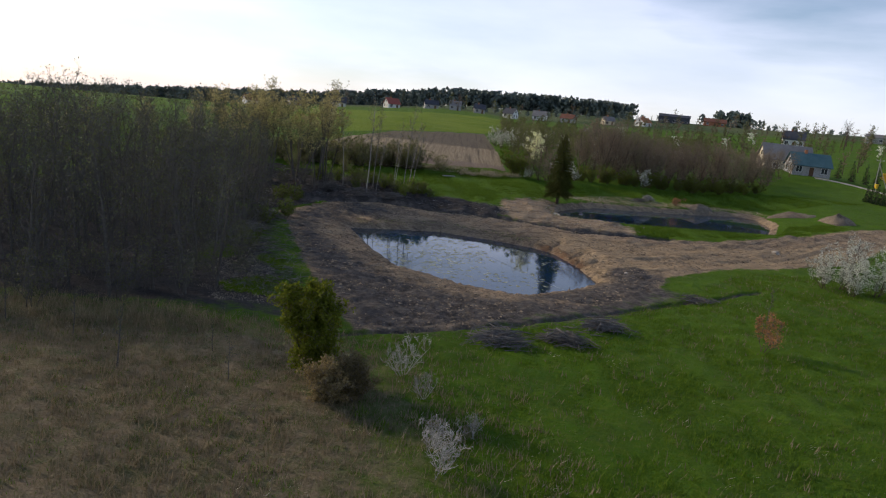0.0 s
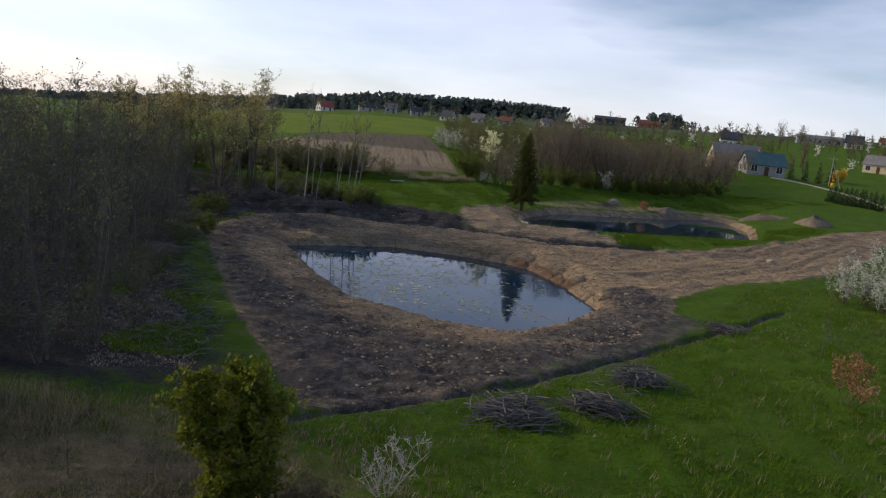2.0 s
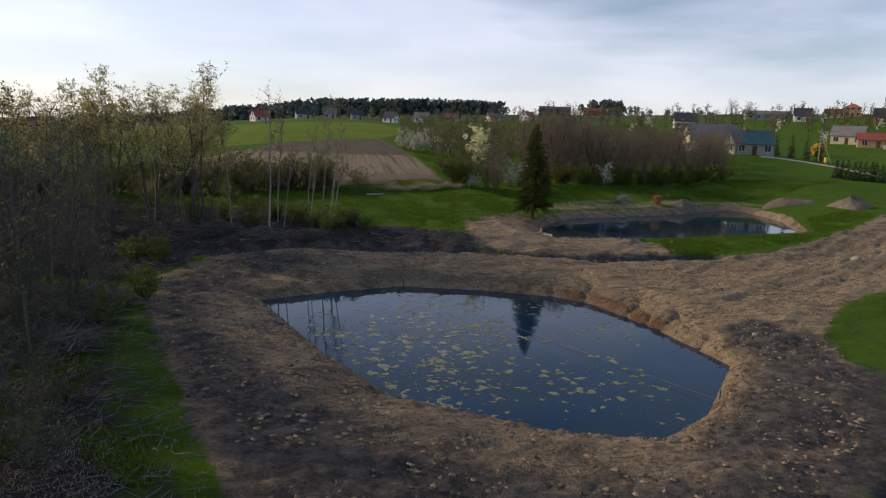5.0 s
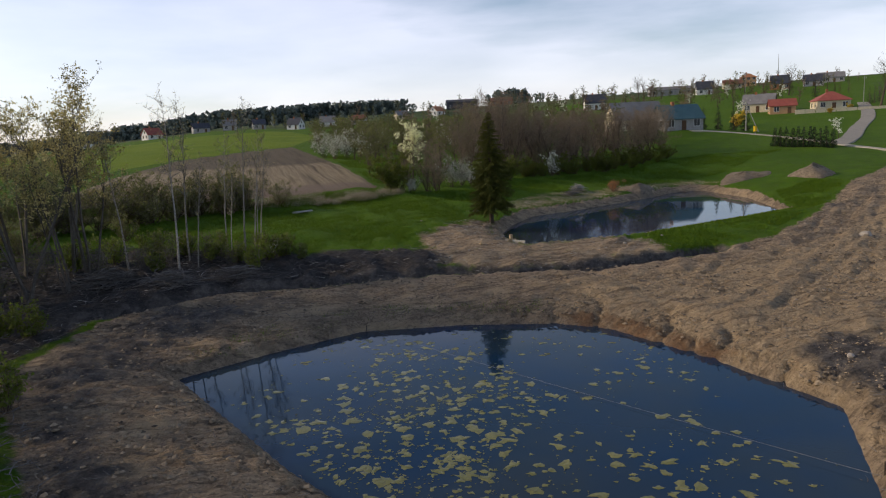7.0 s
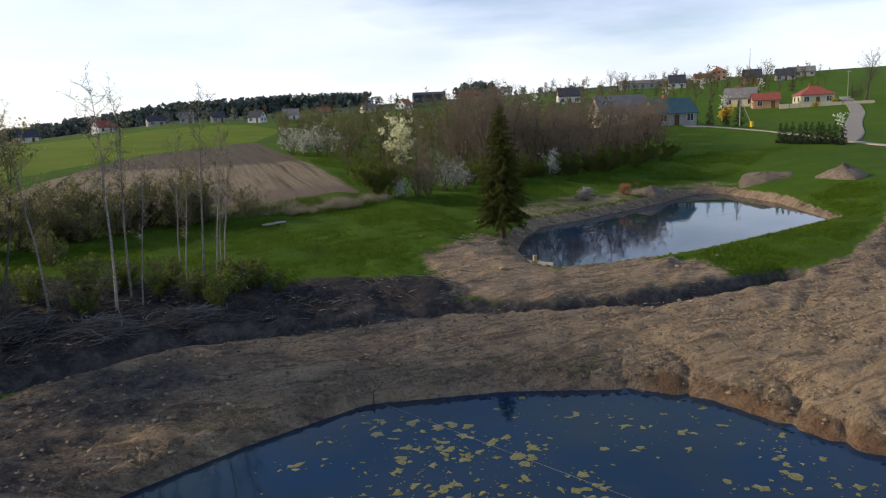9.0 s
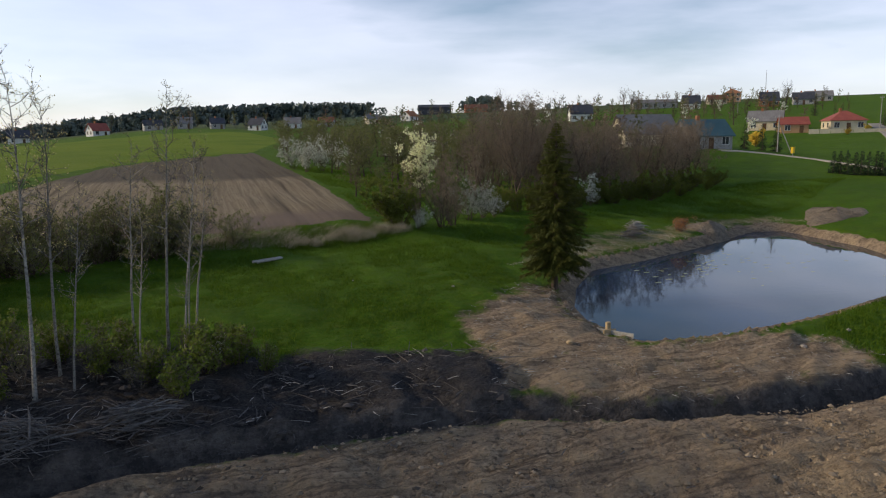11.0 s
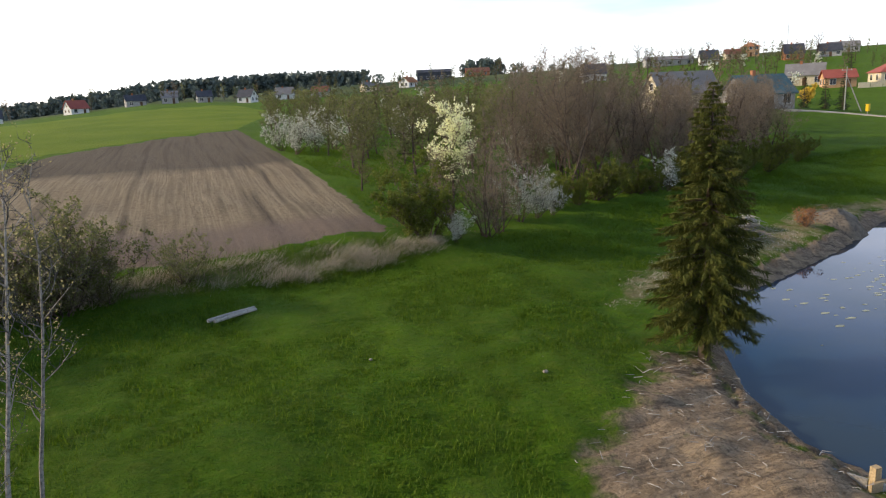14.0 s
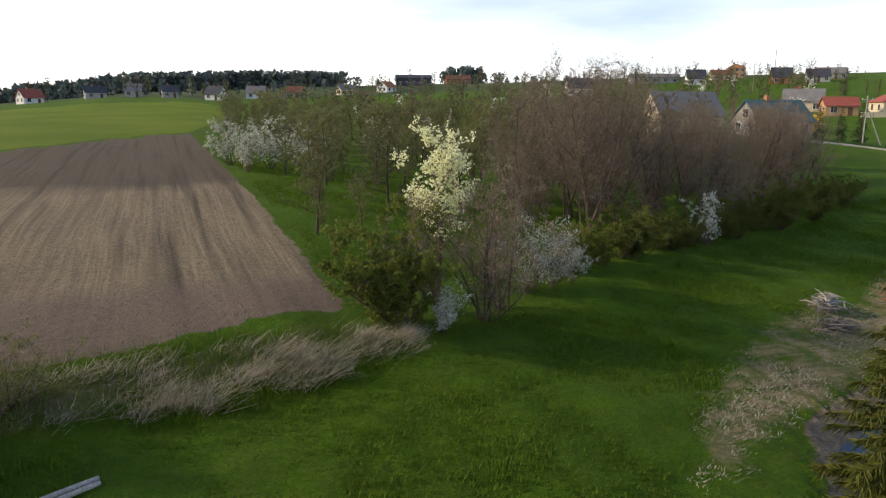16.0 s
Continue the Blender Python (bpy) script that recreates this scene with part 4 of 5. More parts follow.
stand(green_round, rng, [(10.4, 122.8, 1.2), (22.5, 129.0, 0.7), (26.5, 130.5, 0.8), (38.0, 134.0, 0.7), (44.0, 137.0, 0.8), (50.0, 140.0, 0.7), (56.0, 142.0, 0.6), (31.0, 131.5, 0.7)] + [(21.5 + 2.9 * k, 128.3 + 1.02 * k + 0.5 * math.sin(3 * k), 0.42 + 0.16 * (k % 3)) for k in range(14)], "green bushes at the meadow edge")
brown = [tree("brown_thicket_bush", 150 + k, 6.4, 0.055, 6, 5, BARK_BROWN, TWIG_BROWN, LEAF_BUD, 2, 0.055, stems=9, fan=0.55, low=0.08, spread=0.26, upward=0.9, subtwigs=5, twig_r=0.009, label="many-stemmed brown bush with reddish buds", category="bush") for k in range(3)]
stand(brown, rng, [(14.2, 122.9, 1.1), (15.6, 124.0, 1.05), (16.4, 127.0, 1.0), (12.6, 124.2, 0.95)], "brown thicket bushes")
brown_spots = scatter(rng, [(31.0, 132.5), (35.0, 133.8), (46.0, 139.5), (59.0, 144.0), (66.0, 150.0), (68.0, 160.0), (52.0, 158.0), (30.0, 144.0), (23.0, 140.0), (31.0, 138.0)], 3.1, 500)[:42]
stand(brown, rng, brown_spots, "brown thicket bushes", (0.6, 1.15))
tall_brown = [tree("tall_brown_tree", 160 + k, 11.0, 0.14, 20, 7, BARK_BROWN, TWIG_BROWN, LEAF_BUD, 2, 0.06, low=0.2, spread=0.30, upward=0.9, stems=3, subtwigs=6, twig_r=0.010, label="tall leafless reddish brown tree in the thicket", category="tree") for k in range(3)]
stand(tall_brown, rng, [(26.4, 134.2, 1.0), (28.6, 136.0, 1.02), (31.0, 137.5, 0.98), (29.0, 140.6, 1.06), (24.6, 138.0, 0.95), (35.0, 138.5, 0.85), (33.0, 142.0, 0.9), (39.0, 143.0, 0.8), (45.0, 147.0, 0.8), (23.0, 137.0, 0.7), (37.0, 136.8, 0.8), (41.0, 139.0, 0.75), (44.5, 141.0, 0.8), (48.0, 142.5, 0.75), (51.5, 144.5, 0.8), (55.0, 145.5, 0.75), (58.5, 148.0, 0.7), (62.0, 151.0, 0.7), (30.0, 146.0, 0.85), (50.0, 152.0, 0.75), (57.0, 156.0, 0.75), (64.0, 157.0, 0.7), (69.0, 160.0, 0.65), (40.0, 152.0, 0.8), (70.5, 163.0, 0.7), (74.0, 166.0, 0.6), (66.0, 156.5, 0.7), (77.5, 169.0, 0.5), (60.0, 147.5, 0.65)], "tall brown trees")
orchard = [tree("orchard_tree", 170 + k, 5.2, 0.10, 14, 6, BARK_BROWN, TWIG_BROWN, LEAF_OLIVE, 4, 0.10, low=0.12, spread=0.44, upward=0.5, subtwigs=4, label="spreading fruit tree with olive-green young leaves", category="fruit tree") for k in range(3)]
orchard_spots = [(9.8, 136.6, 0.8), (13.0, 138.5, 0.55)] + [(s[0], s[1], rng.uniform(0.85, 1.3)) for s in scatter(rng, [(11.5, 144.0), (20.0, 141.0), (28.0, 146.0), (50.0, 160.0), (66.0, 166.0), (68.0, 215.0), (10.0, 222.0), (11.0, 175.0)], 3.7, 900)[:125]]
stand(orchard, rng, orchard_spots, "orchard trees")

# -- plants of the near meadow
young_green = tree("young_leafy_birch", 180, 4.7, 0.06, 30, 10, BARK_BROWN, TWIG_BROWN, LEAF_MOSS, 7, 0.085, low=0.03, spread=0.27, upward=0.8, stems=4, subtwigs=3, fan=1.25, label="bushy young birch with fresh green leaves in dry grass", category="tree")
stand([young_green], rng, [(-5.6, 31.2, 1.0)])
brown_low = tree("low_brown_shrub", 181, 2.0, 0.025, 9, 8, BARK_BROWN, TWIG_BROWN, LEAF_TAN, 4, 0.06, stems=10, low=0.05, spread=0.42, subtwigs=3, label="low olive-brown shrub in dry grass", category="bush")
stand([brown_low], rng, [(-4.4, 28.8, 1.0), (-3.4, 29.2, 0.9), (-3.9, 30.0, 0.9)])
rust_bush = tree("rusty_bush", 182, 2.5, 0.03, 8, 6, BARK_BROWN, TWIG_BROWN, LEAF_RUST, 2, 0.06, stems=5, low=0.35, spread=0.26, upward=1.0, subtwigs=2, label="small rust-coloured young tree on the grass", category="bush")
stand([rust_bush], rng, [(20.9, 44.2, 1.2)])
white_twig = [tree("bleached_shrub", 184 + k, 2.4, 0.03, 7, 5, TWIG_STRAW, TWIG_STRAW, None, 0, stems=6, low=0.2, spread=0.34, subtwigs=3, label="leafless bleached shrub in the dry grass", category="bush", twig_r=0.013) for k in range(2)]
stand(white_twig, rng, [(0.6, 23.6, 1.05), (-1.5, 33.0, 1.0), (0.2, 25.5, 0.8), (-0.4, 30.5, 0.6), (1.8, 27.0, 0.6)], "bleached shrubs")
sapling = tree("bare_sapling", 187, 3.0, 0.035, 9, 4, BARK_GREY, TWIG_GREY, LEAF_HAZE, 1, 0.05, low=0.3, spread=0.2, subtwigs=2, label="thin bare sapling in tan dry grass", category="tree")
stand([sapling], rng, [(-14.2, 29.8, 1.15), (-9.2, 30.0, 0.75), (-11.0, 33.0, 0.6), (-18.0, 33.0, 0.9), (-22.0, 34.0, 1.0), (24.5, 52.0, 1.0)], "saplings")

# -- conifers, hedges and trees of the village
thuja = spruce(9, 3.4, 0.75, "columnar dark green thuja in a hedge row", NEEDLE_DARK, category="thuja", bare=0.02, rows=18, dense=0.6)
stand([thuja], rng, [(82.6 + 0.62 * k, 144.5 - 0.62 * k, rng.uniform(0.9, 1.05)) for k in range(11)], "thuja hedge")
cone = spruce(10, 5.5, 1.05, "narrow dark conifer in a garden row", NEEDLE_DARK, category="conifer", bare=0.03, rows=20, dense=0.7)
stand([cone], rng, [(94.5, 180.0, 0.85), (97.0, 178.0, 0.95), (99.3, 175.8, 0.95), (101.0, 174.0, 1.1)], "garden conifers")
cone_far = spruce(12, 9.0, 2.2, "dark garden conifer near the houses", NEEDLE_DARK, category="conifer", bare=0.03, rows=16, dense=0.6)
stand([cone_far], rng, [(205, 262, 0.9), (228, 300, 0.8), (180, 215, 0.6), (184, 217, 0.6), (188, 219, 0.55), (236, 352, 0.8), (150, 330, 0.7), (155, 333, 0.7)], "garden conifers")
village = [tree("garden_tree", 190 + k, 8.0, 0.14, 11, 4, BARK_BROWN, TWIG_BROWN, (LEAF_OLIVE, LEAF_BUD, LEAF_HAZE)[k], 4, 0.24, low=0.12, spread=0.34, upward=0.7, subtwigs=2, label=("rounded olive-green garden tree among houses", "bare brown garden tree among houses", "grey-green garden tree among houses")[k], category="tree", twig_r=0.02) for k in range(3)]
village_spots = [(s[0], s[1], rng.uniform(0.6, 1.15)) for s in scatter(rng, [(72.0, 185.0), (100.0, 205.0), (140.0, 222.0), (180.0, 250.0), (230.0, 300.0), (255.0, 360.0), (200.0, 420.0), (90.0, 400.0), (55.0, 300.0), (20.0, 235.0), (60.0, 222.0)], 9.5, 1100)[:112]]
stand(village, rng, village_spots, "village trees")
belt = [(s[0], s[1], rng.uniform(0.5, 0.95)) for s in scatter(rng, [(14.0, 176.0), (40.0, 165.0), (66.0, 160.0), (72.0, 172.0), (76.0, 200.0), (100.0, 230.0), (80.0, 268.0), (24.0, 246.0)], 5.8, 900)[:78]]
stand(village, rng, belt, "village trees")
hill = [(s[0], s[1], rng.uniform(0.45, 0.85)) for s in scatter(rng, [(176.0, 226.0), (200.0, 240.0), (250.0, 290.0), (300.0, 330.0), (300.0, 400.0), (210.0, 400.0), (190.0, 330.0), (172.0, 262.0)], 10.0, 500)[:52]]
stand(village, rng, hill, "village trees")
far_spots = [(s[0], s[1], rng.uniform(0.5, 1.1)) for s in scatter(rng, [(-150.0, 385.0), (30.0, 395.0), (140.0, 430.0), (240.0, 480.0), (220.0, 560.0), (0.0, 520.0), (-170.0, 460.0)], 17.0, 400)[:54]]
stand(village, rng, far_spots, "village trees")
bare_big = tree("large_bare_tree", 196, 11.0, 0.3, 22, 8, BARK_BROWN, TWIG_GREY, None, 0, low=0.25, spread=0.36, upward=0.8, subtwigs=4, label="large bare spreading tree beside the lane", category="tree", twig_r=0.02)
stand([bare_big], rng, [(172.0, 204.0, 1.2), (212.0, 283.0, 1.0), (182.0, 345.0, 1.0), (168.0, 320.0, 0.9)], "bare garden trees")
gold = tree("forsythia_bush", 197, 3.0, 0.05, 7, 6, BARK_BROWN, TWIG_BROWN, LEAF_GOLD, 2, 0.2, stems=7, low=0.1, spread=0.34, subtwigs=2, label="bright yellow blossoming forsythia bush in a garden", category="bush", leaf_name="blossom")
stand([gold], rng, [(116.0, 195.0, 1.4), (119.0, 198.0, 1.2), (163.0, 206.0, 0.7), (154.0, 204.0, 0.6)], "forsythia bushes")
orange_bush = tree("orange_shrub", 198, 1.3, 0.02, 6, 6, BARK_BROWN, TWIG_BROWN, LEAF_RUST, 2, 0.055, stems=8, low=0.1, spread=0.5, subtwigs=2, label="low orange-brown shrub on the pond bank", category="bush")
stand([orange_bush], rng, [(37.6, 121.4, 1.2)])
far_bloom = tree("far_blossoming_tree", 199, 6.0, 0.1, 12, 5, BARK_BROWN, TWIG_GREY, PETAL, 2, 0.3, low=0.25, spread=0.4, subtwigs=2, label="white blossoming garden tree in the village", category="tree", leaf_name="blossom", twig_r=0.02)
stand([far_bloom], rng, [(132.0, 215.0, 0.8), (196.0, 300.0, 0.9), (70.0, 235.0, 0.9), (95.0, 260.0, 0.9), (190.0, 262.0, 0.9), (120.0, 300.0, 1.0), (40.0, 240.0, 0.8), (60.0, 270.0, 0.9), (155.0, 270.0, 0.9), (100.0, 148.0, 0.6)], "white blossoming garden trees")


# ---- buildings ----
def house(x, y, turn, wide, deep, walls, rise, wall_mat, roof_mat, label, hip=False, windows=3, chimney=True, door=True, name="house", eaves=0.4, upper=False, sink=0.6):
    """Wide runs along the ridge. Windows on the long front (-y side) and on both gables."""
    z = min(land(x + a, y + b) for a in (-3, 3) for b in (-3, 3))
    top = empty(name, x, y, z, turn, label=label, category="house" if name == "house" else name.replace("_", " "))
    w, d = wide / 2, deep / 2
    s = Shape().box(-w, -d, -sink, w, d, walls)
    if not hip:
        n = len(s.v)
        s.v += [Vector(p) for p in ((-w, -d, walls), (-w, d, walls), (-w, 0, walls + rise), (w, -d, walls), (w, d, walls), (w, 0, walls + rise))]
        s.f += [(n, n + 2, n + 1), (n + 3, n + 4, n + 5)]
    wall = part("wall", s, wall_mat, top)
    r = Shape()
    t = 0.16
    e = eaves
    slope = rise / d
    low_z = walls - e * slope
    if hip:
        k = max(w - d, 0.6)
        pts = [(-w - e, -d - e, low_z), (w + e, -d - e, low_z), (w + e, d + e, low_z), (-w - e, d + e, low_z), (-k, 0, walls + rise), (k, 0, walls + rise)]
        r.v = [Vector(p) for p in pts] + [Vector(p) + Vector((0, 0, t)) for p in pts]
        r.f = [(6, 7, 11, 10), (7, 8, 11), (8, 9, 10, 11), (9, 6, 10), (3, 2, 1, 0), (0, 1, 7, 6), (1, 2, 8, 7), (2, 3, 9, 8), (3, 0, 6, 9)]
    else:
        for sy in (-1, 1):
            n = len(r.v)
            pts = [(-w - e, sy * (d + e), low_z), (w + e, sy * (d + e), low_z), (w + e, 0, walls + rise + 0.01), (-w - e, 0, walls + rise + 0.01)]
            r.v += [Vector(p) for p in pts] + [Vector(p) + Vector((0, 0, t)) for p in pts]
            r.f += [tuple(n + k for k in q) for q in ((0, 1, 2, 3), (7, 6, 5, 4), (0, 4, 5, 1), (1, 5, 6, 2), (2, 6, 7, 3), (3, 7, 4, 0))]
    roof = part("roof", r, roof_mat, top)
    if chimney:
        part("chimney", Shape().box(-w * 0.3, -0.3, walls + rise * 0.6, -w * 0.3 + 0.6, 0.3, walls + rise + 0.8), BRICK_RED, roof)

    def window(cx, cy, cz, ww, hh, along_x):
        fr = Shape()
        if along_x:
            fr.box(cx - ww / 2 - 0.08, cy - 0.05, cz - hh / 2 - 0.08, cx + ww / 2 + 0.08, cy + 0.05, cz + hh / 2 + 0.08)
            gl = Shape().box(cx - ww / 2, cy - 0.07, cz - hh / 2, cx - 0.04, cy + 0.07, cz + hh / 2).box(cx + 0.04, cy - 0.07, cz - hh / 2, cx + ww / 2, cy + 0.07, cz + hh / 2)
        else:
            fr.box(cx - 0.05, cy - ww / 2 - 0.08, cz - hh / 2 - 0.08, cx + 0.05, cy + ww / 2 + 0.08, cz + hh / 2 + 0.08)
            gl = Shape().box(cx - 0.07, cy - ww / 2, cz - hh / 2, cx + 0.07, cy - 0.04, cz + hh / 2).box(cx - 0.07, cy + 0.04, cz - hh / 2, cx + 0.07, cy + ww / 2, cz + hh / 2)
        win = part("window", fr, FRAME_WHITE, wall, "white window frame")
        part("pane", gl, PANE, win)

    levels = [1.55] + ([4.2] if walls > 4.5 else [])
    for cz in levels:
        for k in range(windows):
            cx = -w + wide * (k + 0.5) / windows
            if door and cz < 2 and k == windows // 2:
                part("door", Shape().box(cx - 0.5, -d - 0.06, 0.05, cx + 0.5, -d + 0.02, 2.1), DOOR_BROWN, wall, "brown front door")
                continue
            window(cx, -d, cz, 1.3, 1.35, True)
        for sx in (-1, 1):
            for cy in (-d * 0.45, d * 0.45):
                window(sx * w, cy, cz, 1.0, 1.3, False)
    if not hip and rise > 2.2:
        for sx in (-1, 1):
            window(sx * w, 0, walls + rise * 0.35, 1.1, 1.2, False)
    return top


house(84.5, 175.5, -8, 8.6, 6.6, 2.6, 2.7, PLASTER_GREY, ROOF_TEAL, "grey-walled farmhouse with a teal sheet-metal gable roof", windows=3)
house(90.5, 202.0, -8, 12.5, 8.0, 3.4, 4.0, PLASTER_CREAM, ROOF_GREY, "long barn with grey fibre-cement roof and pale gable", windows=2, chimney=False, name="barn")
house(155.0, 233.0, -48, 9.0, 7.0, 2.9, 2.8, PLASTER_CREAM, ROOF_GREY, "cream house with grey gable roof above the lane", windows=3)
house(152.0, 220.0, -35, 7.0, 5.5, 2.6, 1.8, PLASTER_ORANGE, ROOF_RED, "low outbuilding with a bright red roof", windows=2, chimney=False, name="outbuilding")
house(166.0, 216.0, -30, 9.0, 8.0, 2.9, 2.4, PLASTER_CREAM, ROOF_RED, "cream bungalow with a red hipped tile roof", hip=True, windows=3)
house(222.0, 350.0, -30, 7.6, 7.2, 2.9, 3.7, PLASTER_WHITE, ROOF_DARK, "white house with a steep dark roof on the hill", windows=2)
house(220.0, 376.0, -25, 22.0, 8.0, 3.0, 1.6, PLASTER_GREY, ROOF_GREY, "long grey farm building on the hill", windows=5, chimney=False, door=False, name="farm_building")
house(256.0, 372.0, -30, 9.0, 7.5, 2.6, 2.3, PLASTER_CREAM, ROOF_BROWN, "cream house with brown tile roof on the hill")
house(272.0, 379.0, -35, 8.0, 7.5, 5.0, 2.0, PLASTER_ORANGE, ROOF_ORANGE, "two-storey orange house with orange tile roof", hip=True)
house(246.0, 326.0, -35, 7.6, 7.2, 2.9, 3.8, BRICK_RED, ROOF_DARK, "red brick house with a steep dark roof")
house(262.0, 322.0, -40, 8.5, 7.0, 2.7, 2.9, PLASTER_GREY, ROOF_DARK, "grey house with dark slate roof behind trees")
house(285.0, 335.0, -40, 12.0, 7.0, 2.8, 2.3, PLASTER_GREY, ROOF_GREY, "long grey-roofed house on the hilltop", windows=4)
house(141.0, 490.0, -15, 20.0, 9.0, 4.4, 1.6, ROOF_DARK, ROOF_DARK, "dark clad hall with low roof", windows=5, chimney=False, door=False, name="hall")
house(167.0, 486.0, -15, 14.0, 8.0, 2.8, 2.2, BRICK_RED, ROOF_BROWN, "red brick farm building with brown roof", chimney=False)
house(150.0, 330.0, -20, 9.0, 8.0, 3.2, 3.6, PLASTER_WHITE, ROOF_DARK, "white house with dark roof among conifers")
far_row = random.Random(5)
for x, y, wall_mat, roof_mat, text in (
    (-70.0, 398.0, PLASTER_WHITE, ROOF_DARK, "white house with dark roof at the far edge of the fields"),
    (-42.0, 410.0, PLASTER_WHITE, ROOF_RED, "white house with a reddish roof beyond the fields"),
    (26.0, 412.0, PLASTER_WHITE, ROOF_DARK, "white gabled house beyond the green field"),
    (-20.0, 418.0, PLASTER_GREY, ROOF_DARK, "small grey house beyond the fields"),
    (-6.0, 422.0, PLASTER_GREY, ROOF_GREY, "small grey-roofed house beyond the fields"),
    (8.0, 416.0, PLASTER_GREY, ROOF_DARK, "low dark-roofed house beyond the fields"),
    (44.0, 424.0, PLASTER_WHITE, ROOF_GREY, "pale house with grey roof beyond the fields"),
    (60.0, 420.0, PLASTER_GREY, ROOF_BROWN, "grey house with brown roof beyond the fields"),
    (84.0, 424.0, PLASTER_CREAM, ROOF_GREY, "cream house with grey roof among village trees"),
    (-96.0, 402.0, PLASTER_GREY, ROOF_DARK, "grey farmhouse at the far edge of the fields"),
    (106.0, 430.0, PLASTER_WHITE, ROOF_ORANGE, "white house with orange roof among village trees"),
    (-120.0, 400.0, PLASTER_WHITE, ROOF_BROWN, "white farmhouse with brown roof beyond the fields"),
):
    house(x, y, far_row.uniform(-40, 40), far_row.uniform(6.0, 8.0), 6.0, 2.7, far_row.uniform(2.2, 3.0), wall_mat, roof_mat, text, windows=2)


# ---- woods on the skyline ----
def skyline_wood(name, spots, low, high, seed, label, leaves=60):
    """Far wood of many small uneven crowns, too many to count."""
    r = random.Random(seed)
    s = Shape()
    for x, y in spots:
        z, h, w = land(x, y), r.uniform(low, high), r.uniform(0.32, 0.52)
        s.tube([(x, y, z - 0.5), (x, y, z + h * 0.8)], [0.3, 0.1], 4)
        for _ in range(leaves):
            u = r.random() ** 0.8
            wide = h * w * (1 - abs(u - 0.45) ** 2.0 * 2.2)
            a, q = r.uniform(0, math.tau), wide * math.sqrt(r.random())
            s.leaf((x + q * math.cos(a), y + q * math.sin(a), z + h * (0.02 + 0.98 * u)), h * r.uniform(0.12, 0.24), r)
    ob = link_mesh(name, s.v, s.f, HAZED_WOOD)
    return tagged(ob, label, "woods", "", "stuff")


# distance haze is put into the colour: paler and bluer than near conifers
HAZED_WOOD = leafy("hazed_pine_wood", (0.082, 0.112, 0.108), (0.130, 0.158, 0.132), 0.15)
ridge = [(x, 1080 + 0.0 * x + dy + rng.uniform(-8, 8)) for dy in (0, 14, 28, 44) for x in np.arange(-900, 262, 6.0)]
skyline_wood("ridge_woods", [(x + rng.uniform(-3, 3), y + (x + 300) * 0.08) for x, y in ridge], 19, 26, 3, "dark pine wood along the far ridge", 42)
clump = [(218 + rng.gauss(0, 9), 590 + rng.gauss(0, 6)) for _ in range(26)]
skyline_wood("pine_clump", clump, 11, 15, 4, "dark clump of pines on the skyline")
hedge = [(x, 470 + 0.22 * x + rng.uniform(-14, 14)) for x in np.arange(-330, 330, 7.0)]
skyline_wood("village_treeline", hedge, 3, 7, 6, "low dark tree line behind the village")
right_rise = [(260 + 2.0 * k + rng.uniform(-5, 5), 600 + rng.uniform(-25, 25)) for k in range(40)]
skyline_wood("hilltop_trees", right_rise, 5, 9, 7, "scattered trees on the far hilltop")


# ---- things about the ponds ----
def heap(name, x, y, size, tall, material, label, category, seed, long=1.0, turn=0.0):
    """A dumped heap with a lumpy surface."""
    r = random.Random(seed)
    s = Shape()
    rings, seg = 9, 26
    for i in range(rings):
        u = i / (rings - 1)
        for k in range(seg):
            a = math.tau * k / seg
            rad = size * (1 - u) * (1 + 0.16 * math.sin(3 * a + seed) + 0.08 * math.sin(7 * a)) + 0.02
            px, py = rad * math.cos(a) * long, rad * math.sin(a)
            lie = land(x + px * math.cos(radians(turn)) - py * math.sin(radians(turn)), y + px * math.sin(radians(turn)) + py * math.cos(radians(turn))) - land(x, y)
            s.v.append(Vector((px, py, lie * (1 - u) + tall * (u ** 0.85) * (0.85 + 0.15 * math.sin(2 * a + seed)) + r.gauss(0, 0.05) * (0 < i) - (0.2 if i == 0 else 0.05))))
    s.f = [(i * seg + k, i * seg + (k + 1) % seg, (i + 1) * seg + (k + 1) % seg, (i + 1) * seg + k) for i in range(rings - 1) for k in range(seg)]
    s.f.append(tuple((rings - 1) * seg + k for k in range(seg)))
    ob = link_mesh(name, s.v, s.f, material, True)
    ob.matrix_basis = pose(x, y, land(x, y), 0, 0, turn)
    return tagged(ob, label, category)


heap("earth_mound", 61.4, 114.0, 2.5, 1.5, SPOIL, "pale brown heap of dumped earth on the grass", "mound", 2, 1.2, 20)
heap("earth_mound", 58.0, 122.5, 3.0, 0.85, SPOIL, "low wide heap of grey-brown earth", "mound", 5, 1.7, 30)
heap("earth_mound", 42.0, 122.6, 2.2, 0.9, SPOIL, "low dark heap of earth on the pond bank", "mound", 8, 1.5, 40)


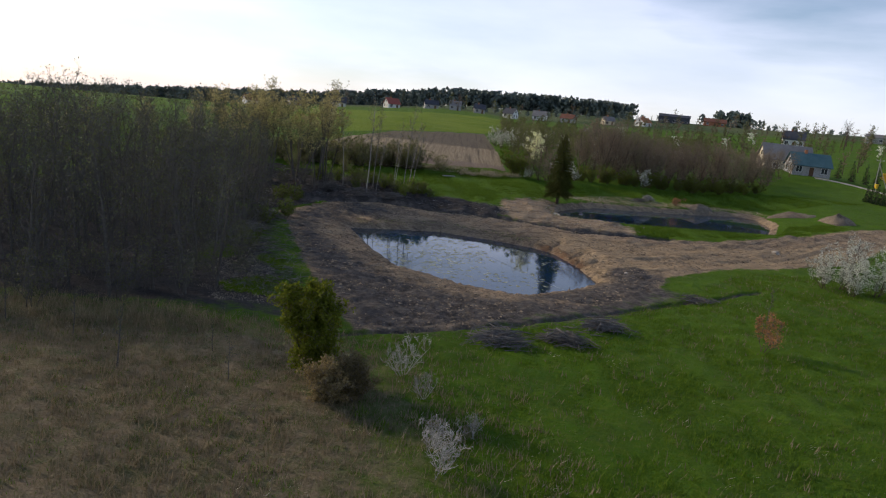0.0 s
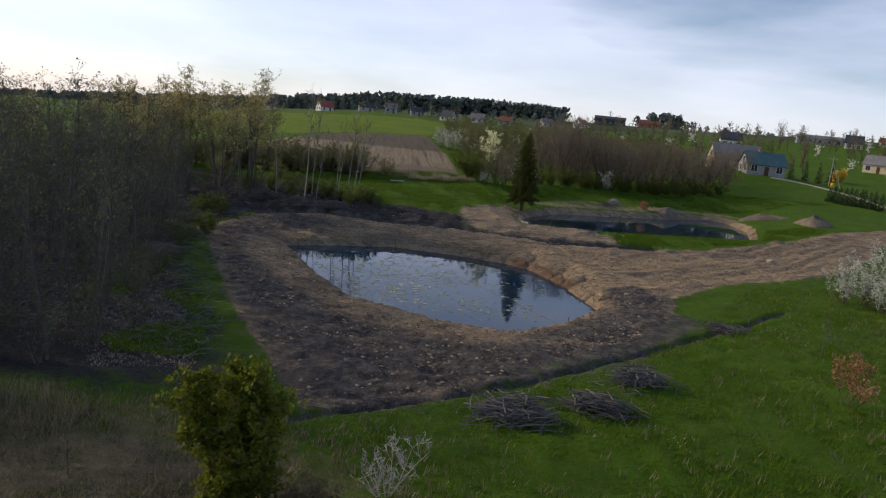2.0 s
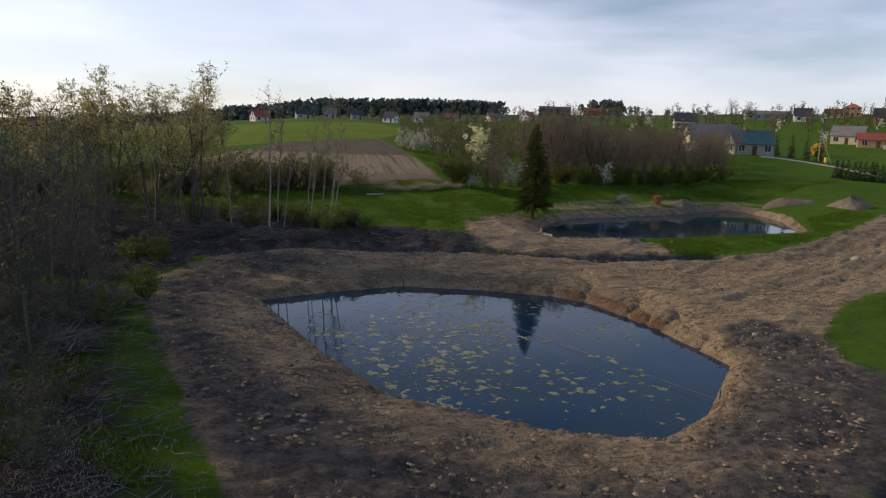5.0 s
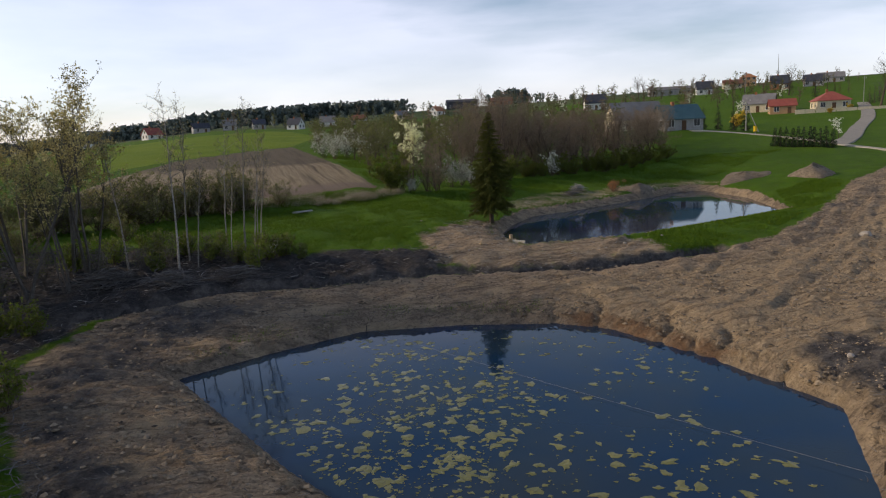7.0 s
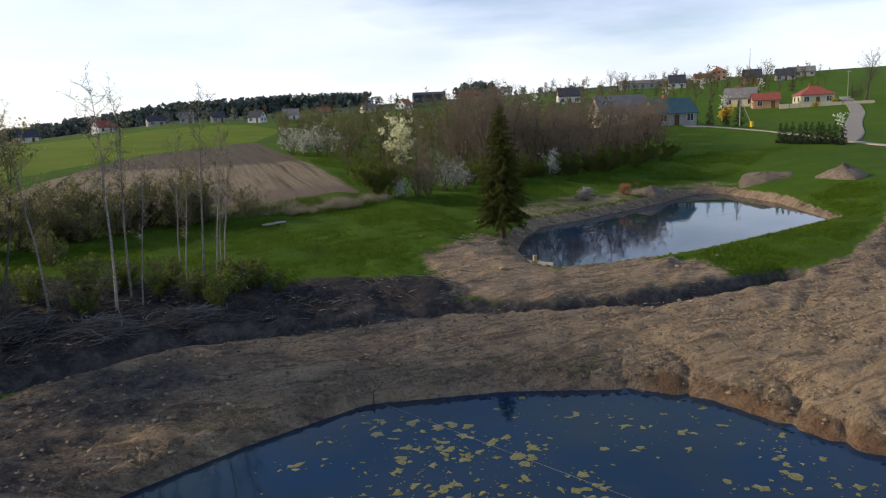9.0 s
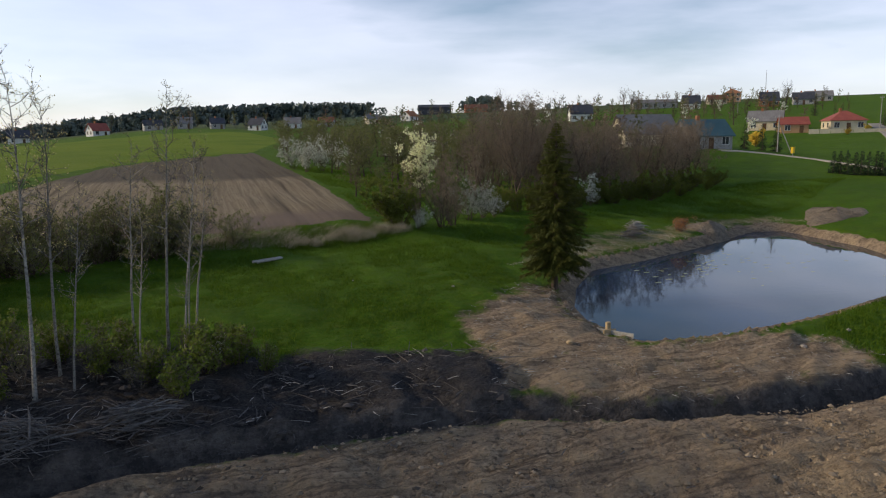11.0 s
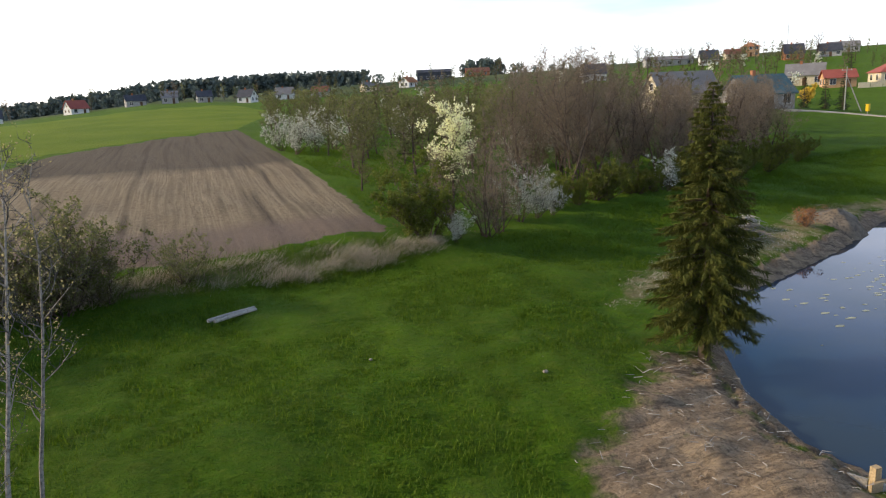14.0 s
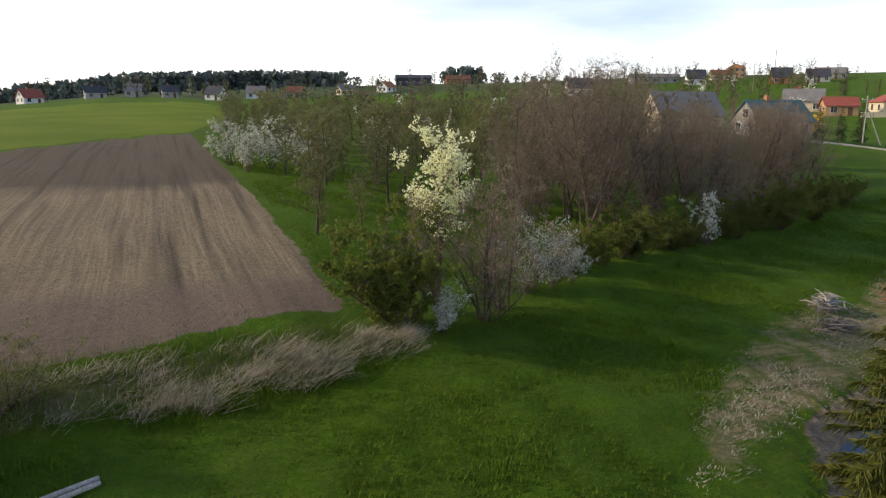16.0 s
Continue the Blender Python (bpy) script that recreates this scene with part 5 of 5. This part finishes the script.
def brush_pile(x, y, size, tall, count, label, material, seed, turn=0.0):
    """A pile of cut branches, laid criss-cross."""
    r = random.Random(seed)
    s = Shape()
    pile = empty("brush_pile", x, y, land(x, y), turn, 1.0, label, "brush pile", "piles of cut branches")
    for k in range(count):
        a = r.gauss(0.0, 0.7)
        w = Vector((math.cos(a), math.sin(a), r.gauss(0.02, 0.16)))
        u, v = r.gauss(0, 0.42), r.gauss(0, 0.36)
        z = tall * max(0.04, (1 - u * u - v * v)) * r.uniform(0.1, 1.0)
        c = Vector((u * size, v * size * 0.8, z))
        ln = size * r.uniform(0.45, 1.0)
        mid = c + Vector((r.gauss(0, 0.08), r.gauss(0, 0.08), r.uniform(0, 0.1)))
        rad = r.uniform(0.012, 0.035)
        a0, a1 = c - w * ln * 0.5, c + w * ln * 0.5
        a0.z, a1.z = max(a0.z, 0.02), max(a1.z, 0.02)
        if k < 40:  # the thicker branches lie singly on top
            lift = Vector((0, 0, 0.05 + 0.25 * tall))
            part("branch", Shape().tube([a0 + lift, mid + lift, a1 + lift], [rad * 1.4, rad * 1.1, rad * 0.4], 4), material, pile)
        else:
            s.tube([a0, mid, a1], [rad, rad * 0.8, 0.0], 3, False)
    part("twig_tangle", s, material, pile)["kind"] = "stuff"
    return pile


TWIG_ASH = mottled("ash_grey_branches", (0.125, 0.115, 0.105), (0.19, 0.175, 0.16), (0.07, 0.065, 0.06), bump=0)
brush_pile(3.6, 39.9, 1.9, 0.75, 330, "heap of cut grey branches on the grass", TWIG_ASH, 1, 10)
brush_pile(7.8, 41.4, 1.6, 0.6, 280, "low heap of cut grey twigs on the grass", TWIG_ASH, 2, -10)
brush_pile(10.8, 45.2, 1.8, 0.7, 300, "long heap of cut grey branches on the grass", TWIG_ASH, 3, 25)
brush_pile(21.0, 57.5, 1.9, 0.3, 160, "flat scatter of cut branches by the soil", TWIG_ASH, 4, 20)
brush_pile(33.0, 121.8, 1.1, 0.7, 220, "heap of bleached cut branches beside the pond", TWIG_STRAW, 5, 30)
brush_pile(-12.5, 92.2, 2.0, 0.8, 260, "tangle of torn branches on the dark bank", TWIG_ASH, 6, -20)
brush_pile(-16.5, 93.5, 2.2, 0.9, 260, "tangle of torn branches on the dark bank", TWIG_ASH, 7, 30)
brush_pile(-8.2, 92.6, 1.8, 0.7, 220, "tangle of torn branches on the dark bank", TWIG_ASH, 8, 5)
brush_pile(-20.0, 72.5, 2.4, 1.0, 240, "fallen branches at the edge of the wood", TWIG_ASH, 9, 60)
brush_pile(-18.6, 64.5, 2.2, 0.9, 220, "fallen branches at the edge of the wood", TWIG_ASH, 10, 80)
brush_pile(31.2, 119.6, 1.4, 0.4, 120, "low scatter of branches on the pond bank", TWIG_ASH, 12, 30)


def litter(name, area, count, seed, material, label, low=0.3, high=1.4, thick=0.02, category="branches"):
    """Loose sticks lying about, far too many to count."""
    r = random.Random(seed)
    spots = []
    while len(spots) < count:
        spots += scatter(r, area, 0.0, count)
    xs, ys = np.array([p[0] for p in spots[:count]]), np.array([p[1] for p in spots[:count]])
    s = Shape()
    for x, y, z in zip(xs, ys, height(xs, ys)):
        a, ln = r.uniform(0, math.tau), r.uniform(low, high)
        w = Vector((math.cos(a), math.sin(a), r.uniform(-0.05, 0.35))) * ln
        c = Vector((x, y, z + 0.10))
        rad = thick * r.uniform(0.5, 1.3)
        s.tube([c, c + w * 0.5 + Vector((r.gauss(0, 0.06), r.gauss(0, 0.06), 0.02)), c + w], [rad, rad * 0.8, 0.0], 3, False)
    return tagged(link_mesh(name, s.v, s.f, material), label, category, "", "stuff")


litter("branch_litter", BRUSHLAND, 3600, 21, TWIG_ASH, "grey torn branches and roots littering the dark bank")
litter("pale_branch_litter", BRUSHLAND, 650, 22, TWIG_STRAW, "bleached split sticks littering the dark bank", 0.2, 1.0, 0.018)
litter("wood_floor_litter", [(-10.0, 43.0), (-10.5, 55.0), (-17.0, 74.0), (-24.0, 78.0), (-24.0, 50.0)], 1500, 23, TWIG_ASH, "fallen grey twigs under the bare wood")
litter("spit_litter", SPIT, 520, 24, TWIG_STRAW, "pale twigs and straw on the bare spit", 0.1, 0.5, 0.012)
litter("soil_litter", SOIL, 1600, 25, TWIG_ASH, "roots and sticks turned up in the bare soil", 0.1, 0.6, 0.018)


def clods(name, area, count, seed, material, label, low, high):
    """Clods of earth lying on the dug soil, far too many to count."""
    r = random.Random(seed)
    spots = []
    while len(spots) < count:
        spots += scatter(r, area, 0.0, count)
    xs, ys = np.array([p[0] for p in spots[:count]]), np.array([p[1] for p in spots[:count]])
    dry = np.minimum(outline_distance(POND_A, xs, ys), outline_distance(POND_B, xs, ys)) > 0.3
    s = Shape()
    for x, y, z, ok in zip(xs, ys, height(xs, ys), dry):
        if not ok:
            continue
        size = low + (high - low) * r.random() ** 3
        n = len(s.v)
        s.v += [Vector((x + size * r.uniform(0.6, 1.3) * math.cos(k * math.tau / 5), y + size * r.uniform(0.6, 1.3) * math.sin(k * math.tau / 5), z + 0.03)) for k in range(5)]
        s.v.append(Vector((x + r.gauss(0, 0.3) * size, y + r.gauss(0, 0.3) * size, z + 0.04 + size * r.uniform(0.3, 0.7))))
        s.f += [(n + k, n + (k + 1) % 5, n + 5) for k in range(5)]
    return tagged(link_mesh(name, s.v, s.f, material), label, "soil", "", "stuff")


CLOD = leafy("earth_clods", (0.075, 0.060, 0.046), (0.46, 0.36, 0.24), 0.0)
clods("soil_clods", SOIL, 20000, 31, CLOD, "brown clods of dug earth round the pond", 0.02, 0.15)
clods("sand_clods", SANDY, 3500, 32, leafy("sandy_clods", (0.27, 0.20, 0.12), (0.44, 0.33, 0.205), 0.0), "sandy lumps on the graded slope", 0.015, 0.07)
clods("bank_clods", BRUSHLAND, 2600, 33, leafy("dark_clods", (0.03, 0.028, 0.028), (0.10, 0.09, 0.085), 0.0), "dark lumps of root-filled earth on the bank", 0.05, 0.26)


def stone(x, y, size, seed, label, material=None):
    r = random.Random(seed)
    bm = bmesh.new()
    bmesh.ops.create_icosphere(bm, subdivisions=2, radius=size)
    for v in bm.verts:
        v.co *= 1 + r.gauss(0, 0.09)
        v.co.z *= 0.65
    me = bpy.data.meshes.new("stone")
    bm.to_mesh(me)
    bm.free()
    me.materials.append(material or STONE)
    ob = new("stone", me)
    ob.matrix_basis = pose(x, y, land(x, y) + size * 0.3, 0, 0, r.uniform(0, 360))
    return tagged(ob, label, "stone", "loose stones")


stone(8.2, 104.4, 0.10, 1, "pale stone lying in the green meadow")
stone(8.7, 105.5, 0.09, 2, "small pale stone lying in the green meadow")
stone(10.4, 94.6, 0.16, 3, "ochre lump lying on the bare spit", WOOD_FRESH)
for k, (x, y, c) in enumerate(((8.0, 95.0, 0.12), (21.0, 91.0, 0.14), (19.0, 90.6, 0.1), (25.0, 92.0, 0.12), (9.0, 93.5, 0.1), (40.0, 86.5, 0.5), (17.0, 66.0, 0.16), (3.0, 108.0, 0.07))):
    stone(x, y, c, 10 + k, "small light stone on bare earth")


def log(x, y, turn, length, radius, label, seed):
    """A weathered round log with cut ends and a slight bend."""
    s = Shape().tube([(-length / 2, 0, radius), (-length / 6, 0.03, radius * 1.02), (length / 6, 0.02, radius), (length / 2, -0.02, radius)], [radius, radius * 0.98, radius * 0.93, radius * 0.88], 10)
    ob = link_mesh("log", s.v, s.f, WOOD_GREY, False)
    ob.matrix_basis = pose(x, y, land(x, y) + 0.06, 0, 0, turn)
    return tagged(ob, label, "log", "logs on the meadow")


log(-1.4, 114.7, 30, 2.3, 0.085, "weathered grey log lying on the green meadow", 1)
log(-1.25, 114.5, 32, 2.1, 0.075, "weathered grey log beside another on the meadow", 2)

# wooden sluice at the corner of the upper pond: post and edging boards
sluice = empty("wooden_sluice", 13.6, 96.3, land(13.6, 96.3), label="fresh-cut wooden post with edging boards at the pond corner", category="sluice")
part("post", Shape().box(-0.11, -0.09, -0.6, 0.11, 0.09, 0.52), WOOD_FRESH, sluice, "fresh yellow timber post")
part("brace", Shape().box(-0.35, -0.2, -0.3, 0.35, -0.12, 0.18), WOOD_FRESH, sluice)
for k, (a, b) in enumerate((((-0.85, 1.75), (-0.1, 0.12)), ((0.0, -0.05), (0.75, -1.15)))):
    way = Vector((b[0] - a[0], b[1] - a[1], 0)).normalized()
    sd = Vector((-way.y, way.x, 0)) * 0.04
    s = Shape()
    s.v = [Vector((*p, z)) + q for z in (-0.55, 0.12) for p, q in ((a, -sd), (b, -sd), (b, sd), (a, sd))]
    s.f = [(3, 2, 1, 0), (4, 5, 6, 7), (0, 1, 5, 4), (1, 2, 6, 5), (2, 3, 7, 6), (3, 0, 4, 7)]
    part("edging_board", s, WOOD_GREY, sluice, "weathered grey edging board")

# a thin line stretched across the lower pond
span = [Vector((-1.2, 82.6, 0.18)).lerp(Vector((10.6, 58.6, 0.18)), k / 12) - Vector((0, 0, 0.12 * math.sin(math.pi * k / 12))) for k in range(13)]
line_shape = Shape().tube(span, [0.007] * 13, 4)
tagged(link_mesh("rope", line_shape.v, line_shape.f, ROPE), "thin pale rope stretched across the pond", "rope")
for p in (span[0], span[-1]):
    stake = Shape().tube([(0, 0, -0.3), (0, 0, 0.5)], [0.03, 0.025], 6)
    ob = link_mesh("stake", stake.v, stake.f, BARK_BROWN)
    ob.matrix_basis = pose(p.x, p.y, land(p.x, p.y) - 0.05)
    tagged(ob, "short wooden stake at the water's edge", "stake")


def algae_mats():
    """Floating yellow-green mats, many and ragged, on the lower pond."""
    r = random.Random(41)
    s = Shape()
    centres = [(r.gauss(-2.2, 2.7), r.gauss(67.5, 5.6)) for _ in range(130)] + [(r.gauss(4.5, 3.5), r.gauss(74.0, 4.0)) for _ in range(20)] + [(r.gauss(6.5, 2.5), r.gauss(62.5, 3.0)) for _ in range(12)]
    spots = [(cx + r.gauss(0, 0.9), cy + r.gauss(0, 0.9)) for cx, cy in centres for _ in range(15)]
    d = outline_distance(POND_A, np.array([p[0] for p in spots]), np.array([p[1] for p in spots]))
    for (x, y), depth in zip(spots, d):
        if depth > -0.5:
            continue
        size = 0.035 + 0.28 * r.random() ** 4
        n, k = len(s.v), 9
        st, ph = r.uniform(0.5, 1.0), r.uniform(0, math.pi)
        for a in range(k):
            w = math.tau * a / k
            rad = size * r.uniform(0.3, 1.5)
            px, py = rad * math.cos(w), rad * math.sin(w) * st
            s.v.append(Vector((x + px * math.cos(ph) - py * math.sin(ph), y + px * math.sin(ph) + py * math.cos(ph), 0.006)))
        s.v.append(Vector((x, y, 0.02)))
        s.f += [(n + a, n + (a + 1) % k, n + k) for a in range(k)]
    return tagged(link_mesh("algae_mats", s.v, s.f, ALGAE), "yellow-green algae mats floating on the pond", "algae", "", "stuff")


algae_mats()
shards = random.Random(44)
s = Shape()
for _ in range(130):
    x, y = shards.gauss(33, 6), shards.gauss(111, 3)
    if outline_distance(POND_B, np.array([x]), np.array([y]))[0] > -0.6:
        continue
    n, size = len(s.v), shards.uniform(0.06, 0.25)
    s.v += [Vector((x + size * shards.uniform(0.7, 1.6) * math.cos(a), y + 0.6 * size * math.sin(a), 1.808)) for a in (0, 1.2, 2.4, 3.7, 5.1)]
    s.f.append(tuple(range(n, n + 5)))
tagged(link_mesh("floating_leaves", s.v, s.f, ALGAE), "small floating leaves on the upper pond", "leaves", "", "stuff")


# ---- roadside ----
box = empty("yellow_meter_box", 95.8, 164.9, land(95.8, 164.9), 20, label="small yellow gas meter box on a post by the path", category="meter box")
part("post", Shape().box(-0.06, -0.06, -0.2, 0.06, 0.06, 0.5), CONCRETE, box)
part("cabinet", Shape().box(-0.35, -0.2, 0.5, 0.35, 0.2, 1.5), YELLOW_BOX, box, "yellow metal cabinet")
part("lid", Shape().box(-0.4, -0.25, 1.5, 0.4, 0.25, 1.58), YELLOW_BOX, box)


def power_pole(x, y, tall, brace, label, turn=0.0):
    pole = empty("utility_pole", x, y, land(x, y), turn, label=label, category="utility pole", group="utility poles")
    part("pole", Shape().tube([(0, 0, -0.5), (0, 0, tall)], [0.12, 0.08], 8), CONCRETE, pole)
    part("crossarm", Shape().box(-0.8, -0.06, tall - 0.6, 0.8, 0.06, tall - 0.48), CONCRETE, pole)
    for sx in (-0.7, 0.0, 0.7):
        part("insulator", Shape().tube([(sx, 0, tall - 0.48), (sx, 0, tall - 0.3)], [0.05, 0.03], 6), PLASTER_WHITE, pole)
    if brace:
        part("brace", Shape().tube([(brace, 0, -0.3), (0, 0, tall * 0.8)], [0.1, 0.08], 8), CONCRETE, pole)


power_pole(99.8, 172.5, 7.0, 2.6, "grey concrete utility pole with a slanting brace", -30)
power_pole(170.0, 208.0, 9.0, 0, "tall grey concrete utility pole beside the lane")
power_pole(205.0, 300.0, 10.0, 0, "grey utility pole among hill houses")
mast = empty("radio_mast", 262.0, 345.0, land(262.0, 345.0), label="thin radio mast above the rooftops", category="mast")
part("pole", Shape().tube([(0, 0, 0), (0, 0, 16)], [0.2, 0.08], 6), CONCRETE, mast)
garden_wall = empty("garden_wall", 160.0, 206.0, land(160.0, 206.0), -32, label="low pale concrete garden wall beside the lane", category="wall")
for k in range(9):
    part("wall_panel", Shape().box(-12 + 2.7 * k, -0.1, -0.5 - 0.02 * k, -9.45 + 2.7 * k, 0.1, 1.0), PLASTER_CREAM, garden_wall)
fence = empty("wooden_fence", 88.0, 116.0, land(88.0, 116.0), -75, label="weathered grey wooden fence by the meadow", category="fence")
for k in range(6):
    part("post", Shape().box(-5.05 + 2 * k, -0.05, -0.4, -4.95 + 2 * k, 0.05, 1.1), WOOD_GREY, fence)
for z in (0.4, 0.9):
    part("rail", Shape().box(-5.0, 0.052, z, 5.0, 0.09, z + 0.12), WOOD_GREY, fence)


# ---- grass and reeds ----
def blades(name, area, count, seed, material, label, low, high, width, lean=(0.0, 0.0, 0.0), per=5, keep=None, spread=0.14):
    """Tufts of thin blades, far too many to count."""
    r = np.random.RandomState(seed)
    xs, ys = [p[0] for p in area], [p[1] for p in area]
    x, y = r.uniform(min(xs), max(xs), count * 3), r.uniform(min(ys), max(ys), count * 3)
    ok = outline_distance(area, x, y) < 0
    if keep is not None:
        ok &= keep(x, y, r)
    x, y = x[ok][:count], y[ok][:count]
    n = len(x)
    x, y = np.repeat(x, per) + r.randn(n * per) * spread, np.repeat(y, per) + r.randn(n * per) * spread
    z = height(x, y) - 0.02
    a, h = r.uniform(0, 2 * np.pi, n * per), r.uniform(low, high, n * per)
    tilt = r.uniform(0.15, 0.75, n * per)
    base = np.stack([x, y, z], 1)
    w = width * r.uniform(0.6, 1.4, n * per)
    side = np.stack([-np.sin(a), np.cos(a), 0 * a], 1) * w[:, None]
    tip = base + np.stack([np.cos(a) * tilt * h + lean[0] * h, np.sin(a) * tilt * h + lean[1] * h, h * (1 - 0.35 * tilt) - lean[2] * h], 1)
    verts = np.stack([base - side, base + side, tip], 1).reshape(-1, 3)
    me = bpy.data.meshes.new(name)
    me.vertices.add(len(verts))
    me.vertices.foreach_set("co", verts.ravel())
    me.loops.add(len(verts))
    me.loops.foreach_set("vertex_index", np.arange(len(verts)))
    me.polygons.add(n * per)
    me.polygons.foreach_set("loop_start", np.arange(0, len(verts), 3))
    me.update(calc_edges=True)
    me.materials.append(material)
    return tagged(new(name, me), label, "grass", "", "stuff")


def off_soil(x, y, r):
    bare = np.minimum.reduce([outline_distance(a, x, y) for a in (SOIL, SPIT, POND_A, POND_B, SANDY)])
    return bare > r.uniform(-0.3, 0.8, len(x))


NEAR = [(-24.0, 16.0), (36.0, 16.0), (52.0, 80.0), (30.0, 72.0), (20.0, 58.0), (10.0, 47.0), (-5.0, 38.0), (-14.0, 40.0), (-32.0, 36.0)]
blades("dry_grass", NEAR, 26000, 51, BLADE_DRY, "tan withered tussock grass", 0.14, 0.5, 0.02, keep=lambda x, y, r: off_soil(x, y, r) & (r.rand(len(x)) < np.clip(0.85 - 0.055 * (x - 0.02 * (y - 20) ** 2 * -1 + 4), 0.07, 1)))
blades("near_grass", NEAR, 26000, 52, BLADE, "short bright green meadow grass", 0.06, 0.24, 0.018, keep=lambda x, y, r: off_soil(x, y, r) & (r.rand(len(x)) < np.clip(0.35 + 0.06 * (x + 2), 0.2, 1)))
blades("dead_grass_patches", NEAR, 5200, 63, STRAW, "flattened grey dead grass in patches on the meadow", 0.12, 0.4, 0.014, lean=(0.25, -0.1, 0.4), per=8, spread=0.3, keep=lambda x, y, r: off_soil(x, y, r) & (lumps(x, y, 2.6, 20) + 0.5 * lumps(x, y, 1.1, 22) > 0.5) & (r.rand(len(x)) < np.clip(1.1 - 0.028 * y, 0.12, 1)))
blades("rank_grass_tufts", NEAR, 7000, 64, BLADE, "rank dark green tufts in the meadow", 0.18, 0.42, 0.016, per=8, spread=0.2, keep=lambda x, y, r: off_soil(x, y, r) & (lumps(x, y, 1.4, 21) > 0.2) & (x > -6 + 8 * lumps(x, y, 3.0, 23)))
MEADOW = [(-28.0, 101.0), (-6.0, 98.0), (4.0, 97.0), (8.0, 101.5), (13.0, 105.0), (13.8, 110.5), (24.0, 118.5), (36.0, 124.0), (60.0, 128.0), (80.0, 140.0), (58.0, 141.0), (34.0, 131.0), (10.0, 121.0), (-4.0, 118.0), (-26.0, 112.0)]
blades("meadow_grass", MEADOW, 42000, 53, BLADE, "short bright green meadow grass", 0.05, 0.20, 0.018, keep=off_soil)
blades("meadow_tufts", MEADOW, 9000, 65, BLADE, "taller tufts in the green meadow", 0.14, 0.32, 0.016, per=7, spread=0.17, keep=lambda x, y, r: off_soil(x, y, r) & (lumps(x, y, 1.2, 24) + 0.5 * lumps(x, y, 4.0, 25) > 0.15))
blades("orchard_grass", [(8.6, 126.0), (20.0, 131.0), (30.0, 140.0), (24.0, 165.0), (8.5, 175.0)], 9000, 54, BLADE, "green grass under the fruit trees", 0.06, 0.25, 0.025)
blades("pond_verge_grass", [(23.5, 89.0), (26.0, 88.0), (33.0, 90.0), (46.0, 97.0), (60.0, 108.0), (60.0, 112.0), (52.0, 110.0), (46.0, 100.0), (36.0, 97.4), (27.0, 94.8), (23.5, 92.6)], 9000, 55, BLADE, "lush green grass on the pond verge", 0.08, 0.26, 0.02)
blades("dry_reeds", [(-26.0, 118.0), (-4.0, 118.6), (3.0, 118.2), (9.6, 119.8), (10.4, 121.8), (4.0, 121.8), (-3.0, 121.2), (-26.0, 120.6)], 430, 56, STRAW, "bleached dry reeds lying over along the field edge", 0.6, 1.4, 0.012, lean=(0.30, -0.45, 0.42), per=34, spread=0.26, keep=lambda x, y, r: np.sin(x * 1.3 + y) + np.sin(x * 0.55 - 2 * y) + r.uniform(-0.8, 0.8, len(x)) > -0.1)
blades("wood_edge_reeds", [(-12.0, 37.2), (-14.0, 38.6), (-24.0, 38.4), (-40.0, 37.0), (-40.0, 33.5), (-20.0, 34.5), (-12.0, 36.0)], 1300, 57, BLADE_DRY, "tall tan reeds along the wood's edge", 0.4, 1.2, 0.010, per=6)
blades("field_verge_grass", [(-26.0, 117.6), (-4.0, 118.2), (3.0, 117.8), (9.8, 119.4), (10.6, 122.2), (4.0, 122.4), (-3.0, 121.8), (-26.0, 121.2)], 2600, 62, BLADE, "rank green grass among the reeds", 0.2, 0.6, 0.012, per=7, spread=0.25)
blades("bank_tufts", [(-10.5, 79.4), (-1.5, 83.6), (9.0, 80.4), (9.6, 82.0), (-1.5, 85.2), (-11.5, 81.0)], 260, 58, BLADE, "sparse dull green tufts on the bare bank", 0.05, 0.2, 0.015, per=6, spread=0.2)
blades("shore_straw", SHORE, 4600, 59, STRAW, "pale straw strewn on the pond bank", 0.08, 0.3, 0.014, lean=(0.2, 0.1, 0.6))
blades("straw_bank", STRAW_BANK, 2000, 66, STRAW, "pale straw and chaff lying thick beside the pond", 0.12, 0.4, 0.009, lean=(0.2, -0.1, 0.55), per=6, spread=0.25, keep=lambda x, y, r: lumps(x, y, 1.3, 30) + r.uniform(-0.6, 0.6, len(x)) > -0.15)
blades("wood_floor_grass", [(-10.0, 44.0), (-12.0, 52.0), (-17.5, 66.0), (-21.0, 70.0), (-19.0, 52.0), (-14.0, 44.0)], 5000, 60, BLADE, "patchy green grass beside the wood", 0.08, 0.3, 0.018, keep=lambda x, y, r: np.sin(x * 0.9) + np.sin(y * 0.7 + 1) > 0.2)
blades("withered_straw", [(-10.0, 42.0), (-13.0, 52.0), (-18.0, 64.0), (-22.0, 66.0), (-20.0, 50.0), (-14.0, 42.0)], 2600, 61, STRAW, "grey withered straw beside the wood", 0.1, 0.4, 0.012, lean=(0.1, -0.2, 0.5))
